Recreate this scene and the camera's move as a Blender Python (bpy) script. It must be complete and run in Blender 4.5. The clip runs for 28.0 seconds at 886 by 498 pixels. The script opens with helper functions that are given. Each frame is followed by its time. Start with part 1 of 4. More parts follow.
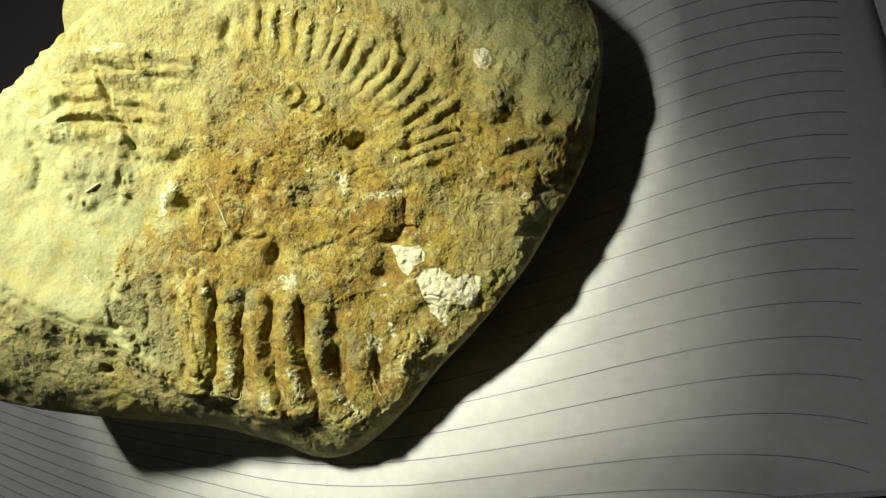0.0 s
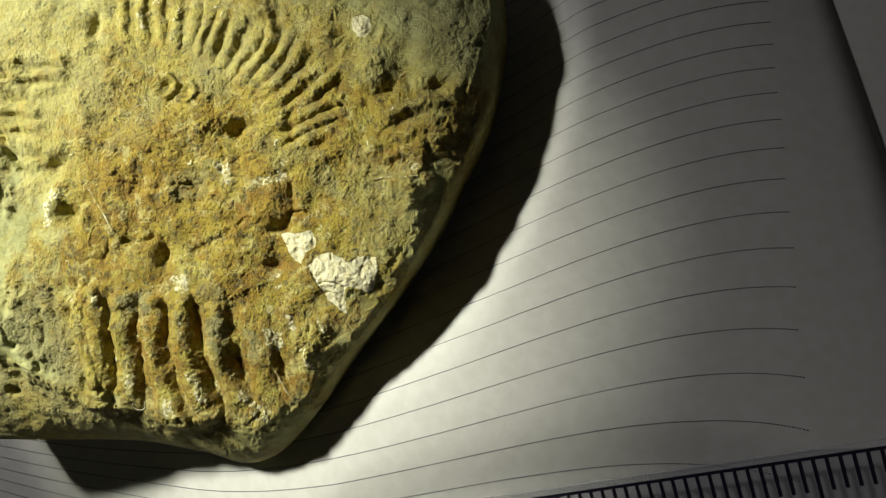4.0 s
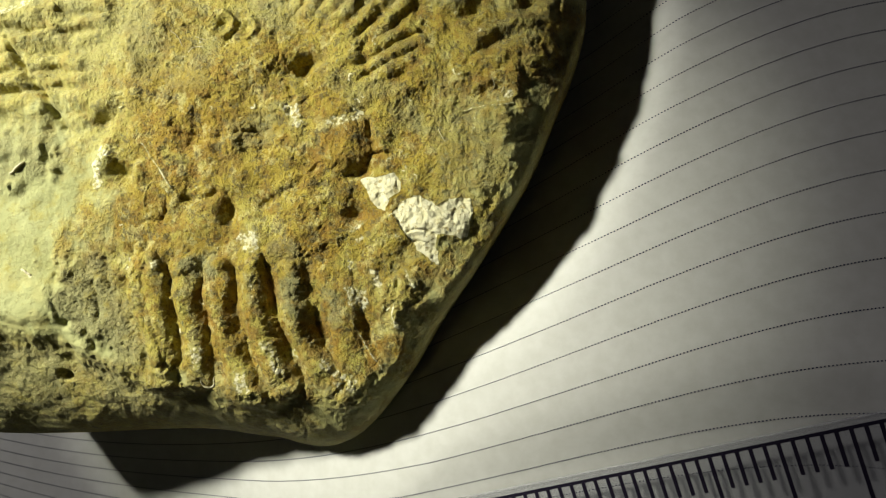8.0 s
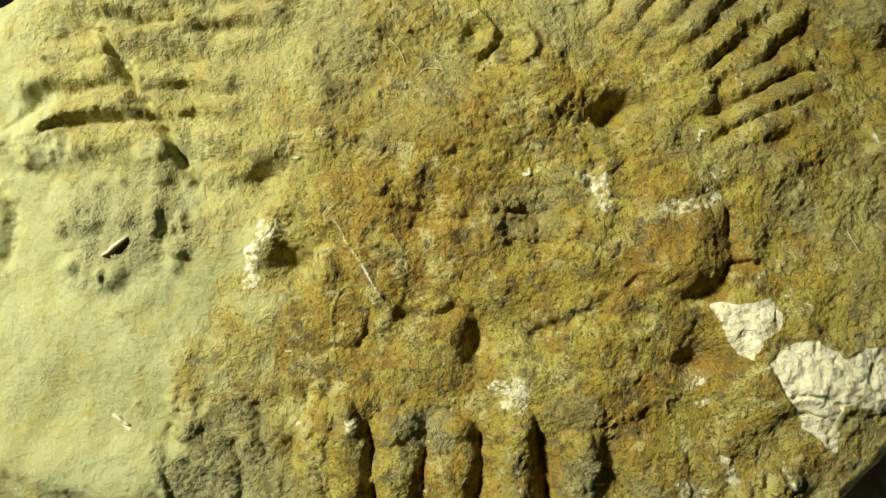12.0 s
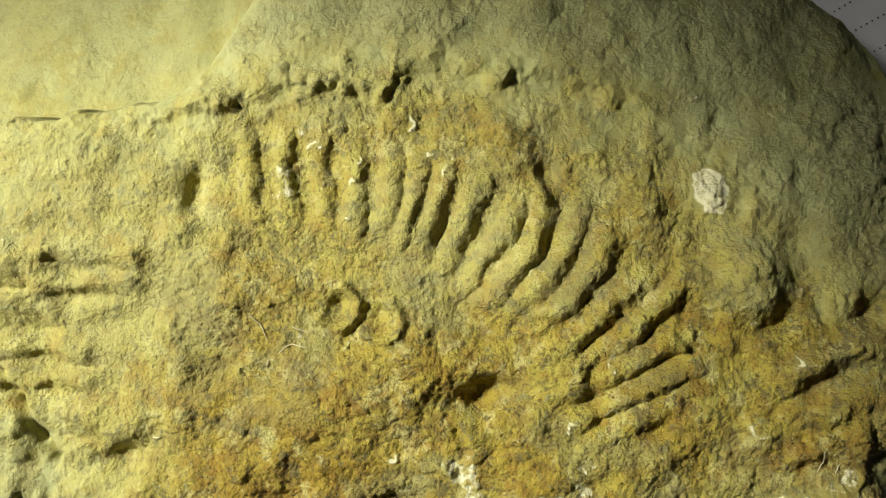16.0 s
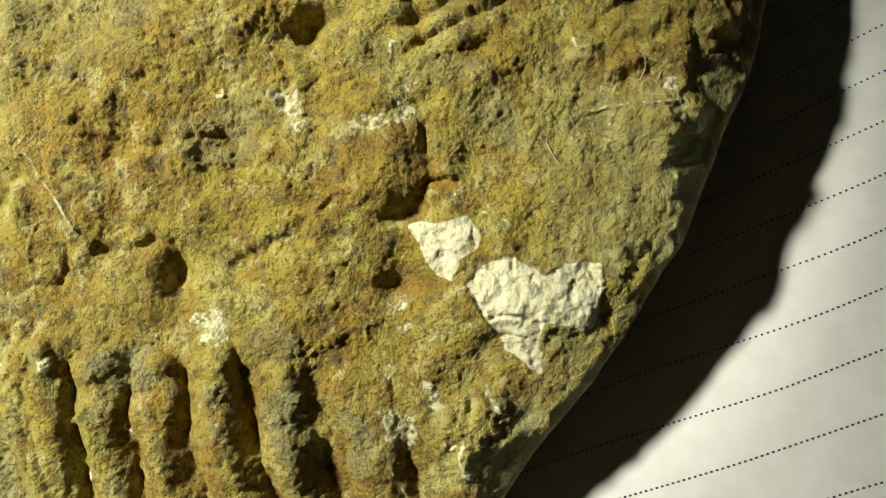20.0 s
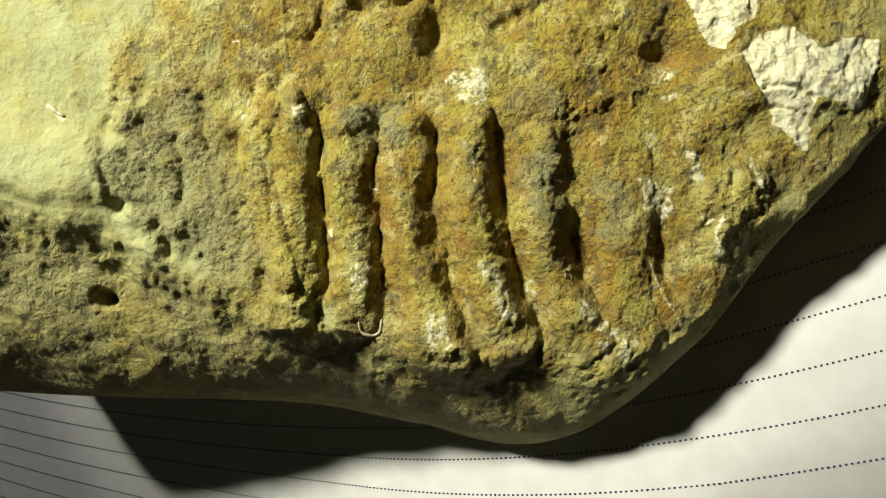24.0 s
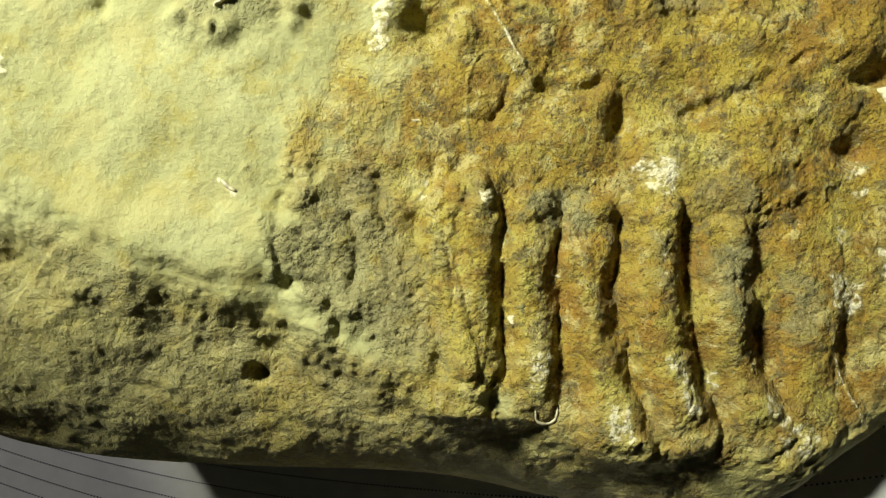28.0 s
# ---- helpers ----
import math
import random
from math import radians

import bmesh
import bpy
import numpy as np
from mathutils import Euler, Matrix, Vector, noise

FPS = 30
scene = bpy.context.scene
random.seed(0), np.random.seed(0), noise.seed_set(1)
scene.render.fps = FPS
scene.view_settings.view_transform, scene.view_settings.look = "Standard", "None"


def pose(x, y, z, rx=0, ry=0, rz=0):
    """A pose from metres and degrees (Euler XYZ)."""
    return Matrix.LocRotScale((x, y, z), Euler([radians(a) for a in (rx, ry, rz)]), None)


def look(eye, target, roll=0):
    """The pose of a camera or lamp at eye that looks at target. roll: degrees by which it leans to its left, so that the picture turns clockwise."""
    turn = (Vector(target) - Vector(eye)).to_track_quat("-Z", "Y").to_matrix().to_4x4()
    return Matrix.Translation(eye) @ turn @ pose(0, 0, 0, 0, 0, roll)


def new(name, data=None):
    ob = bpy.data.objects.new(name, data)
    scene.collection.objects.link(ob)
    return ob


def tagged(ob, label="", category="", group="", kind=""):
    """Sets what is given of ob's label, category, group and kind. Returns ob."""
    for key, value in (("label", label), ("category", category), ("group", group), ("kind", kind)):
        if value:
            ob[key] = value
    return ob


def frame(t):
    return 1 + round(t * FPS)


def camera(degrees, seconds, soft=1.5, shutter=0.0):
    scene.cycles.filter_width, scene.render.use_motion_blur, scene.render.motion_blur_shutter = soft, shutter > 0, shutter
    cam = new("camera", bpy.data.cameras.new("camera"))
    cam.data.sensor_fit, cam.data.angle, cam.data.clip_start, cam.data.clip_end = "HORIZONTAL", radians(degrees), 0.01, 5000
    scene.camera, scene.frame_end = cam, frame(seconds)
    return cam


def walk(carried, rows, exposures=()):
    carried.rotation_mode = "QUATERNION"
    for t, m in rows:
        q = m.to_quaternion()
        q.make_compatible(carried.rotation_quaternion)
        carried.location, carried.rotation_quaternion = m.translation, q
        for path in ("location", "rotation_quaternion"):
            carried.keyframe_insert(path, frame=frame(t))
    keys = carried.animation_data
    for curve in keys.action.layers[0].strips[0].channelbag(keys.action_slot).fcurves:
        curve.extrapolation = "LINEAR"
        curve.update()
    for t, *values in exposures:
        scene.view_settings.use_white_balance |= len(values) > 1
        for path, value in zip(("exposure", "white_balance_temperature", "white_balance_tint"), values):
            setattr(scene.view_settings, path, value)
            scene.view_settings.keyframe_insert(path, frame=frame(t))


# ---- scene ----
cam = camera(64.5, 28.0, 1.1)
METRES, EYE, TILT, LEAN, TURN = 0.2176, 0.079, -74.0, 8.0, 0.0
ROWS = [
    (0.0, 0.0, 0.0, 0.0, 0.0, 0.0, -0.0),
    (0.5, 0.0427, 0.0193, -0.0029, 0.34, -0.2, -0.09),
    (1.0, 0.0437, 0.0273, -0.0119, 0.61, -1.29, 0.32),
    (1.5, 0.0389, 0.0279, -0.0198, 1.1, -0.89, 0.16),
    (2.0, 0.033, 0.0263, -0.016, 1.79, -0.56, 1.77),
    (2.5, 0.0541, 0.0095, -0.0167, 2.5, 0.16, 3.27),
    (4.5, 0.0597, 0.0233, -0.0095, 2.45, -0.43, 5.62),
    (5.0, 0.0638, 0.0062, -0.0121, 1.97, -0.7, 4.85),
    (5.5, 0.0782, 0.0033, -0.016, 3.41, 0.43, 6.68),
    (6.0, 0.0838, 0.0187, -0.0102, 5.46, 0.63, 7.55),
    (6.5, 0.0646, 0.0374, -0.0069, 5.33, 1.52, 8.18),
    (7.0, 0.0537, 0.062, 0.0006, 5.57, 1.74, 8.79),
    (7.5, 0.0375, 0.0587, -0.0074, 5.69, 1.95, 8.9),
    (8.0, 0.0197, 0.0544, -0.0341, 3.57, 1.04, 8.25),
    (8.5, 0.0257, 0.0493, -0.0492, 3.85, 1.09, 7.62),
    (9.0, 0.0253, 0.052, -0.0521, 2.91, 0.77, 7.47),
    (9.5, 0.0111, 0.0667, -0.0505, 2.9, 1.32, 6.58),
    (10.0, -0.0114, 0.1436, -0.0399, 1.09, 2.71, 6.41),
    (10.5, -0.0431, 0.1605, -0.0298, 1.03, 1.43, 6.0),
    (11.0, -0.0587, 0.1584, -0.0092, 0.71, 1.3, 5.91),
    (11.5, -0.0652, 0.1563, 0.0025, 0.64, 0.68, 6.02),
    (12.0, -0.0826, 0.1559, 0.0162, 0.39, 1.37, 5.49),
    (12.5, -0.0863, 0.1563, 0.0276, 0.3, 0.25, 5.75),
    (13.0, -0.0955, 0.1593, 0.0605, -0.31, -0.8, 4.73),
    (13.5, -0.0909, 0.1577, 0.0767, -0.73, -1.26, 4.72),
    (15.5, -0.0482, 0.1614, 0.0842, -0.13, -1.51, 6.2),
    (16.0, -0.0442, 0.164, 0.0863, 0.19, -1.26, 6.45),
    (16.5, -0.0259, 0.1646, 0.0854, 0.07, -1.8, 7.26),
    (17.0, -0.0088, 0.1646, 0.0777, 0.25, -1.74, 7.73),
    (17.5, 0.0085, 0.1626, 0.0701, 0.34, -1.8, 8.24),
    (18.0, 0.016, 0.1614, 0.055, 0.28, -1.64, 8.37),
    (18.5, 0.012, 0.1603, 0.044, 0.37, -2.11, 8.23),
    (19.0, -0.004, 0.161, 0.0175, 0.43, -1.16, 8.11),
    (19.5, -0.0116, 0.1622, 0.0085, 0.16, -1.15, 8.04),
    (20.0, -0.015, 0.164, -0.003, 0.43, -0.69, 7.54),
    (20.5, -0.0115, 0.1637, 0.0043, 0.63, -0.36, 7.7),
    (21.0, -0.0199, 0.1641, -0.0081, 0.13, -0.25, 7.43),
    (21.5, -0.0291, 0.1642, -0.0209, -0.17, -0.52, 6.73),
    (22.0, -0.0349, 0.1643, -0.0314, -0.24, -0.35, 5.63),
    (22.5, -0.0507, 0.1647, -0.0393, -0.5, -0.59, 4.45),
    (24.5, -0.0872, 0.1656, -0.0509, -0.81, -0.3, 3.38),
    (25.0, -0.0957, 0.1668, -0.0464, -1.02, -0.36, 3.13),
    (25.5, -0.1096, 0.1681, -0.0479, -1.24, -0.09, 2.74),
    (26.0, -0.1284, 0.1683, -0.048, -1.72, -0.23, 2.15),
    (26.5, -0.1351, 0.1684, -0.0433, -1.92, 0.1, 1.83),
    (27.0, -0.143, 0.1682, -0.0306, -2.29, 0.32, 1.54),
    (27.5, -0.1373, 0.1693, -0.0352, -2.3, 0.16, 1.66),
    (28.0, -0.1239, 0.1701, -0.0302, -2.07, 0.08, 2.01),
]
BASE = pose(0, 0, EYE, TILT, LEAN, TURN)
walk(cam, [(t, BASE @ pose(METRES * x, METRES * y, METRES * z, 90 + pitch, roll, yaw)) for t, x, y, z, yaw, pitch, roll in ROWS],
     [(0.0, 0.1), (2.5, -0.05), (7.0, 0.05), (9.0, -0.1), (10.0, -0.2), (13.5, -0.3), (15.5, -0.25), (17.0, 0.05), (18.5, 0.2), (20.0, -0.05), (25.0, 0.02), (28.0, -0.1)])

# The fossil's face: u to the right, v up the face, w out of it, in a unit a little over a millimetre; w = 0 at the face's middle level.
UNIT = METRES / 195
FACE = BASE @ Matrix(((UNIT, 0, 0, 0), (0, 0, -UNIT, 0.325 * METRES), (0, UNIT, 0, 0), (0, 0, 0, 1)))
FACE_TURN = FACE.to_quaternion().to_matrix().to_4x4()


def face_point(u, v, w):
    return FACE @ Vector((u, v, w))


# ---- light ----
world = bpy.data.worlds.new("night_room")
scene.world = world
world.use_nodes = True
world.node_tree.nodes["Background"].inputs["Color"].default_value = (1.0, 0.96, 0.86, 1)
world.node_tree.nodes["Background"].inputs["Strength"].default_value = 0.007


def torch(name, at, to, power, degrees, blend, size, colour):
    data = bpy.data.lights.new(name, "SPOT")
    data.energy, data.spot_size, data.spot_blend, data.shadow_soft_size = power, radians(degrees), blend, size
    data.color = colour
    ob = new(name, data)
    ob.matrix_world = look(face_point(*at), face_point(*to))
    return ob


TORCH = (-106, 71, 82.5)
torch("torch_beam", TORCH, (-28.5, 10.7, 0), 2.05, 24.2, 0.2, 0.0105, (0.985, 0.985, 0.82))
torch("torch_spill", TORCH, (-5, 0, 0), 0.30, 110, 0.6, 0.0105, (1.0, 0.97, 0.98))


# ---- materials ----
def shader(name, rough=0.8):
    m = bpy.data.materials.new(name)
    m.use_nodes = True
    b = m.node_tree.nodes["Principled BSDF"]
    b.inputs["Roughness"].default_value = rough
    return m, m.node_tree.nodes, m.node_tree.links, b


def plain(name, colour, rough=0.6):
    m, n, l, b = shader(name, rough)
    b.inputs["Base Color"].default_value = (*colour, 1)
    return m


def mixed(n, l, fac, a, b):
    x = n.new("ShaderNodeMix")
    x.data_type = "RGBA"
    for slot, value in ((0, fac), (6, a), (7, b)):
        if isinstance(value, tuple):
            x.inputs[slot].default_value = (*value, 1)
        elif isinstance(value, (int, float)):
            x.inputs[slot].default_value = value
        else:
            l.new(value, x.inputs[slot])
    return x.outputs[2]


def grain(n, l, where, scale, detail=6, low=0.35, high=0.65, rough=0.6):
    t = n.new("ShaderNodeTexNoise")
    t.inputs["Scale"].default_value, t.inputs["Detail"].default_value, t.inputs["Roughness"].default_value = scale, detail, rough
    l.new(where, t.inputs["Vector"])
    r = n.new("ShaderNodeMapRange")
    r.inputs["From Min"].default_value, r.inputs["From Max"].default_value = low, high
    l.new(t.outputs["Fac"], r.inputs["Value"])
    return r.outputs["Result"]


def make_stone():
    m, n, l, b = shader("limestone", 0.85)
    where = n.new("ShaderNodeTexCoord").outputs["Object"]
    att = {}
    for key in ("ochre", "white", "grey", "rust", "cream"):
        a = n.new("ShaderNodeAttribute")
        a.attribute_name = key
        att[key] = a.outputs["Fac"]

    def times(a, c):
        x = n.new("ShaderNodeMath")
        x.operation = "MULTIPLY"
        for slot, value in enumerate((a, c)):
            if isinstance(value, float):
                x.inputs[slot].default_value = value
            else:
                l.new(value, x.inputs[slot])
        return x.outputs[0]

    def tone(colour, by):
        x = n.new("ShaderNodeMix")
        x.data_type, x.blend_type = "RGBA", "MULTIPLY"
        x.inputs[0].default_value, x.inputs[7].default_value = 1.0, (*by, 1)
        l.new(colour, x.inputs[6])
        return x.outputs[2]

    pale = mixed(n, l, grain(n, l, where, 0.25), (0.40, 0.39, 0.15), (0.50, 0.49, 0.22))
    pale = mixed(n, l, grain(n, l, where, 0.6, low=0.52, high=0.72), pale, (0.43, 0.365, 0.085))
    pale = mixed(n, l, grain(n, l, where, 2.6, low=0.55, high=0.70), pale, (0.33, 0.31, 0.12))
    pale = mixed(n, l, grain(n, l, where, 5.0, low=0.58, high=0.70), pale, (0.550, 0.520, 0.218))
    grey = mixed(n, l, grain(n, l, where, 1.1), (0.21, 0.195, 0.075), (0.37, 0.35, 0.15))
    grey = mixed(n, l, grain(n, l, where, 4.5, low=0.54, high=0.66), grey, (0.12, 0.11, 0.045))
    grey = mixed(n, l, grain(n, l, where, 5.5, low=0.58, high=0.68), grey, (0.480, 0.460, 0.218))
    och = mixed(n, l, grain(n, l, where, 0.35, low=0.38, high=0.62), (0.56, 0.395, 0.04), (0.70, 0.565, 0.10))
    och = mixed(n, l, grain(n, l, where, 1.3, low=0.56, high=0.68), och, (0.36, 0.28, 0.07))
    och = mixed(n, l, times(att["rust"], grain(n, l, where, 0.8, low=0.28, high=0.54)), och, (0.52, 0.285, 0.03))
    och = mixed(n, l, times(att["rust"], grain(n, l, where, 1.2, low=0.46, high=0.62)), och, (0.32, 0.17, 0.03))
    och = mixed(n, l, times(grain(n, l, where, 0.9, low=0.50, high=0.60), 0.65), och, (0.36, 0.22, 0.04))
    och = mixed(n, l, times(att["cream"], grain(n, l, where, 1.4, low=0.32, high=0.54)), och, (0.72, 0.635, 0.15))
    och = mixed(n, l, grain(n, l, where, 1.7, low=0.60, high=0.70), och, (0.40, 0.385, 0.17))
    och = mixed(n, l, times(grain(n, l, where, 0.75, 8, 0.53, 0.60, 0.7), 0.65), och, (0.90, 0.80, 0.34))
    och = mixed(n, l, times(grain(n, l, where, 1.05, 8, 0.54, 0.60, 0.72), 0.8), och, (0.22, 0.18, 0.07))
    och = mixed(n, l, times(grain(n, l, where, 0.6, 8, 0.54, 0.60, 0.72), 0.6), och, (0.48, 0.27, 0.03))
    och = mixed(n, l, grain(n, l, where, 3.6, low=0.57, high=0.68), och, (0.24, 0.15, 0.025))
    och = mixed(n, l, grain(n, l, where, 5.2, low=0.60, high=0.72), och, (0.72, 0.60, 0.14))
    och = mixed(n, l, grain(n, l, where, 8.5, low=0.64, high=0.74), och, (0.26, 0.16, 0.03))
    och = mixed(n, l, grain(n, l, where, 9.5, low=0.65, high=0.74), och, (0.80, 0.70, 0.22))
    pale = mixed(n, l, grain(n, l, where, 8.0, low=0.62, high=0.72), pale, (0.26, 0.24, 0.10))
    pale = mixed(n, l, grain(n, l, where, 9.0, low=0.64, high=0.74), pale, (0.62, 0.60, 0.32))
    white = mixed(n, l, grain(n, l, where, 1.5), (0.80, 0.76, 0.48), (0.88, 0.86, 0.64))
    white = mixed(n, l, grain(n, l, where, 2.5, low=0.55, high=0.66), white, (0.52, 0.44, 0.20))
    pale = mixed(n, l, times(att["cream"], 0.6), pale, (0.52, 0.46, 0.17))
    c = mixed(n, l, att["ochre"], tone(pale, (0.83, 0.86, 0.86)), tone(och, (0.715, 0.72, 0.645)))
    c = mixed(n, l, times(att["grey"], grain(n, l, where, 1.2, low=0.25, high=0.5)), c, grey)
    ragged = n.new("ShaderNodeMath")
    ragged.operation = "MULTIPLY_ADD"
    l.new(grain(n, l, where, 3.2, low=0.2, high=0.8), ragged.inputs[0])
    ragged.inputs[1].default_value = 0.9
    l.new(att["white"], ragged.inputs[2])
    chip = n.new("ShaderNodeMapRange")
    chip.inputs["From Min"].default_value, chip.inputs["From Max"].default_value = 0.92, 1.12
    l.new(ragged.outputs[0], chip.inputs["Value"])
    c = mixed(n, l, chip.outputs["Result"], c, tone(white, (0.90, 0.88, 0.80)))
    l.new(c, b.inputs["Base Color"])
    coarse = n.new("ShaderNodeMath")
    coarse.operation = "MAXIMUM"
    l.new(att["ochre"], coarse.inputs[0])
    l.new(att["grey"], coarse.inputs[1])
    amount = n.new("ShaderNodeMapRange")
    amount.inputs["To Min"].default_value = 0.05
    l.new(coarse.outputs[0], amount.inputs["Value"])
    fine_amount = n.new("ShaderNodeMapRange")
    fine_amount.inputs["To Min"].default_value = 0.4
    l.new(coarse.outputs[0], fine_amount.inputs["Value"])
    last = None
    grains = n.new("ShaderNodeTexVoronoi")
    grains.inputs["Scale"].default_value, grains.inputs["Detail"].default_value = 7.0, 1.0
    l.new(where, grains.inputs["Vector"])
    heights = [(grains.outputs["Distance"], -0.00010, amount)]
    for scale, distance, detail in ((1.7, 0.00016, 4), (5.0, 0.00022, 5), (14.0, 0.00005, 3)):
        fine = n.new("ShaderNodeTexNoise")
        fine.inputs["Scale"].default_value, fine.inputs["Detail"].default_value, fine.inputs["Roughness"].default_value = scale, detail, 0.68
        l.new(where, fine.inputs["Vector"])
        heights.append((fine.outputs["Fac"], distance, fine_amount))
    for height, distance, strength in heights:
        bump = n.new("ShaderNodeBump")
        bump.inputs["Distance"].default_value = abs(distance)
        l.new(strength.outputs[0], bump.inputs["Strength"])
        bump.invert = distance < 0
        l.new(height, bump.inputs["Height"])
        if last:
            l.new(last, bump.inputs["Normal"])
        last = bump.outputs["Normal"]
    l.new(last, b.inputs["Normal"])
    return m


STONE = make_stone()


def make_paper():
    m, n, l, b = shader("paper", 0.75)
    where = n.new("ShaderNodeTexCoord").outputs["Object"]
    c = mixed(n, l, grain(n, l, where, 0.8), (0.56, 0.555, 0.51), (0.61, 0.605, 0.565))
    l.new(c, b.inputs["Base Color"])
    return m


PAPER = make_paper()
INK = plain("ink", (0.05, 0.05, 0.09))
TABLE = plain("table", (0.03, 0.028, 0.026), 0.5)
MARK = plain("black_mark", (0.018, 0.014, 0.03), 0.4)
SHELL = plain("shell", (0.58, 0.53, 0.34), 0.6)


def make_plastic():
    m, n, l, b = shader("clear_plastic", 0.12)
    b.inputs["Base Color"].default_value = (0.55, 0.56, 0.60, 1)
    b.inputs["Alpha"].default_value = 0.25
    return m


PLASTIC = make_plastic()


# ---- shapes ----
def mesh_object(name, verts, faces, material, parent=None, label=""):
    me = bpy.data.meshes.new(name)
    me.from_pydata(verts, [], faces)
    me.materials.append(material)
    ob = new(name, me)
    if parent:
        ob.parent = parent
    return tagged(ob, label)


def page_bend(u, v):
    """The page's level without the hollow round the stone."""
    x, z = (u / 195 - 0.07) * 5, (v / 195 + 0.036) * 5
    x = np.where(x < -0.9, -0.9 - 0.4 * (1 - np.exp(np.minimum(0, x + 0.9) / 0.4)), x)
    w = 195 * (0.325 - (0.329 + -0.0437 * x + 0.0577 * z + 0.0391 * x * x + 0.0477 * x * z + -0.0025 * z * z))
    return w - 0.09 * np.maximum(0, u - 44.5 - 0.1 * v) ** 2


def paper_level(u, v):
    """w of the page's upper side: it bulges, and sinks where the stone lies on it."""
    u, v = np.asarray(u, float), np.asarray(v, float)
    near, _, _ = near_line(u, v, OUTER, True)
    near = np.where(inside(u, v, OUTER), 0, near)
    w = page_bend(u, v) - 5 * smooth(v, -17, -5) * (1 - smooth(near, 0, 8))
    return np.where(near < 0.01, np.minimum(w, -6 + 0.15 * np.minimum(u, 0)), w)


def line_place(k, u):
    """v at which the k-th ruled line stands over u."""
    x = u / 195 * 5
    c = (7.358, -7.967, 20.166, 0.623, -6.827, 2.444, 2.672, 0.109, 1.963, -0.485)
    z = (k - 7.2) / 20.5
    for _ in range(8):
        f = c[0] + c[1] * x + c[2] * z + c[3] * x * x + c[4] * x * z + c[5] * z * z + c[6] * x ** 3 + c[7] * x * x * z + c[8] * x * z * z + c[9] * z ** 3 - k
        z = z - f / (c[2] + c[4] * x + 2 * c[5] * z + c[7] * x * x + 2 * c[8] * x * z + 3 * c[9] * z * z)
    return z * 195 / 5


def spline(points, steps=6, closed=True):
    p = np.array(points, float)
    n, out = len(p), []
    for i in range(n if closed else n - 1):
        a, b, c, d = (p[(i + k) % n] if closed else p[min(max(i + k, 0), n - 1)] for k in (-1, 0, 1, 2))
        for s in range(steps):
            t = s / steps
            out.append(b + 0.5 * t * (c - a + t * (2 * a - 5 * b + 4 * c - d + t * (3 * (b - c) + d - a))))
    if not closed:
        out.append(p[-1])
    return np.array(out)


def near_line(U, V, line, closed=False):
    """Distance of every place to a line, and the nearest point's place on it."""
    best, bx, by = np.full(U.shape, 1e9), np.zeros(U.shape), np.zeros(U.shape)
    n = len(line)
    for i in range(n if closed else n - 1):
        (ax, ay), (cx, cy) = line[i], line[(i + 1) % n]
        dx, dy = cx - ax, cy - ay
        t = np.clip(((U - ax) * dx + (V - ay) * dy) / (dx * dx + dy * dy + 1e-12), 0, 1)
        px, py = ax + t * dx, ay + t * dy
        d = np.hypot(U - px, V - py)
        hit = d < best
        best, bx, by = np.where(hit, d, best), np.where(hit, px, bx), np.where(hit, py, by)
    return best, bx, by


def inside(U, V, line):
    odd = np.zeros(U.shape, bool)
    n = len(line)
    for i in range(n):
        (ax, ay), (cx, cy) = line[i], line[(i + 1) % n]
        cross = (ay > V) != (cy > V)
        odd ^= cross & (U < (cx - ax) * (V - ay) / (cy - ay + 1e-12) + ax)
    return odd


LATTICE = np.random.RandomState(7)


def lumps(U, V, cell, octaves=3, gain=0.55):
    """Smooth random relief, about -1 to 1, with lumps of the given size in millimetres."""
    out, amp, total = 0, 1.0, 0
    for _ in range(octaves):
        table, turn = LATTICE.rand(256, 256) * 2 - 1, LATTICE.rand() * 6.28
        x, y = ((U + 9) * math.cos(turn) - (V - 4) * math.sin(turn)) / cell + 500, ((U + 9) * math.sin(turn) + (V - 4) * math.cos(turn)) / cell + 500
        i, j = np.floor(x).astype(int), np.floor(y).astype(int)
        f, g = x - i, y - j
        f, g = f * f * (3 - 2 * f), g * g * (3 - 2 * g)
        a, b = table[i % 256, j % 256], table[(i + 1) % 256, j % 256]
        c, d = table[i % 256, (j + 1) % 256], table[(i + 1) % 256, (j + 1) % 256]
        out = out + amp * ((a * (1 - f) + b * f) * (1 - g) + (c * (1 - f) + d * f) * g)
        total, amp, cell = total + amp, amp * gain, cell / 2.1
    return out / total * 1.6


def crumbs(U, V, size, seed):
    """Domed crumbs of about the given size with narrow creases between them, 0 to 1."""
    table = np.random.RandomState(seed).rand(128, 128, 3)
    x, y = U / size + 300, V / size + 300
    i, j = np.floor(x).astype(int), np.floor(y).astype(int)
    best = np.full(U.shape, 9.0)
    for a in (-1, 0, 1):
        for b in (-1, 0, 1):
            cell = table[(i + a) % 128, (j + b) % 128]
            d = (x - i - a - cell[..., 0]) ** 2 + (y - j - b - cell[..., 1]) ** 2
            best = np.minimum(best, d + 0.45 * cell[..., 2])
    return 1 - np.minimum(best, 1)


def smooth(x, a, b):
    t = np.clip((x - a) / (b - a), 0, 1)
    return t * t * (3 - 2 * t)


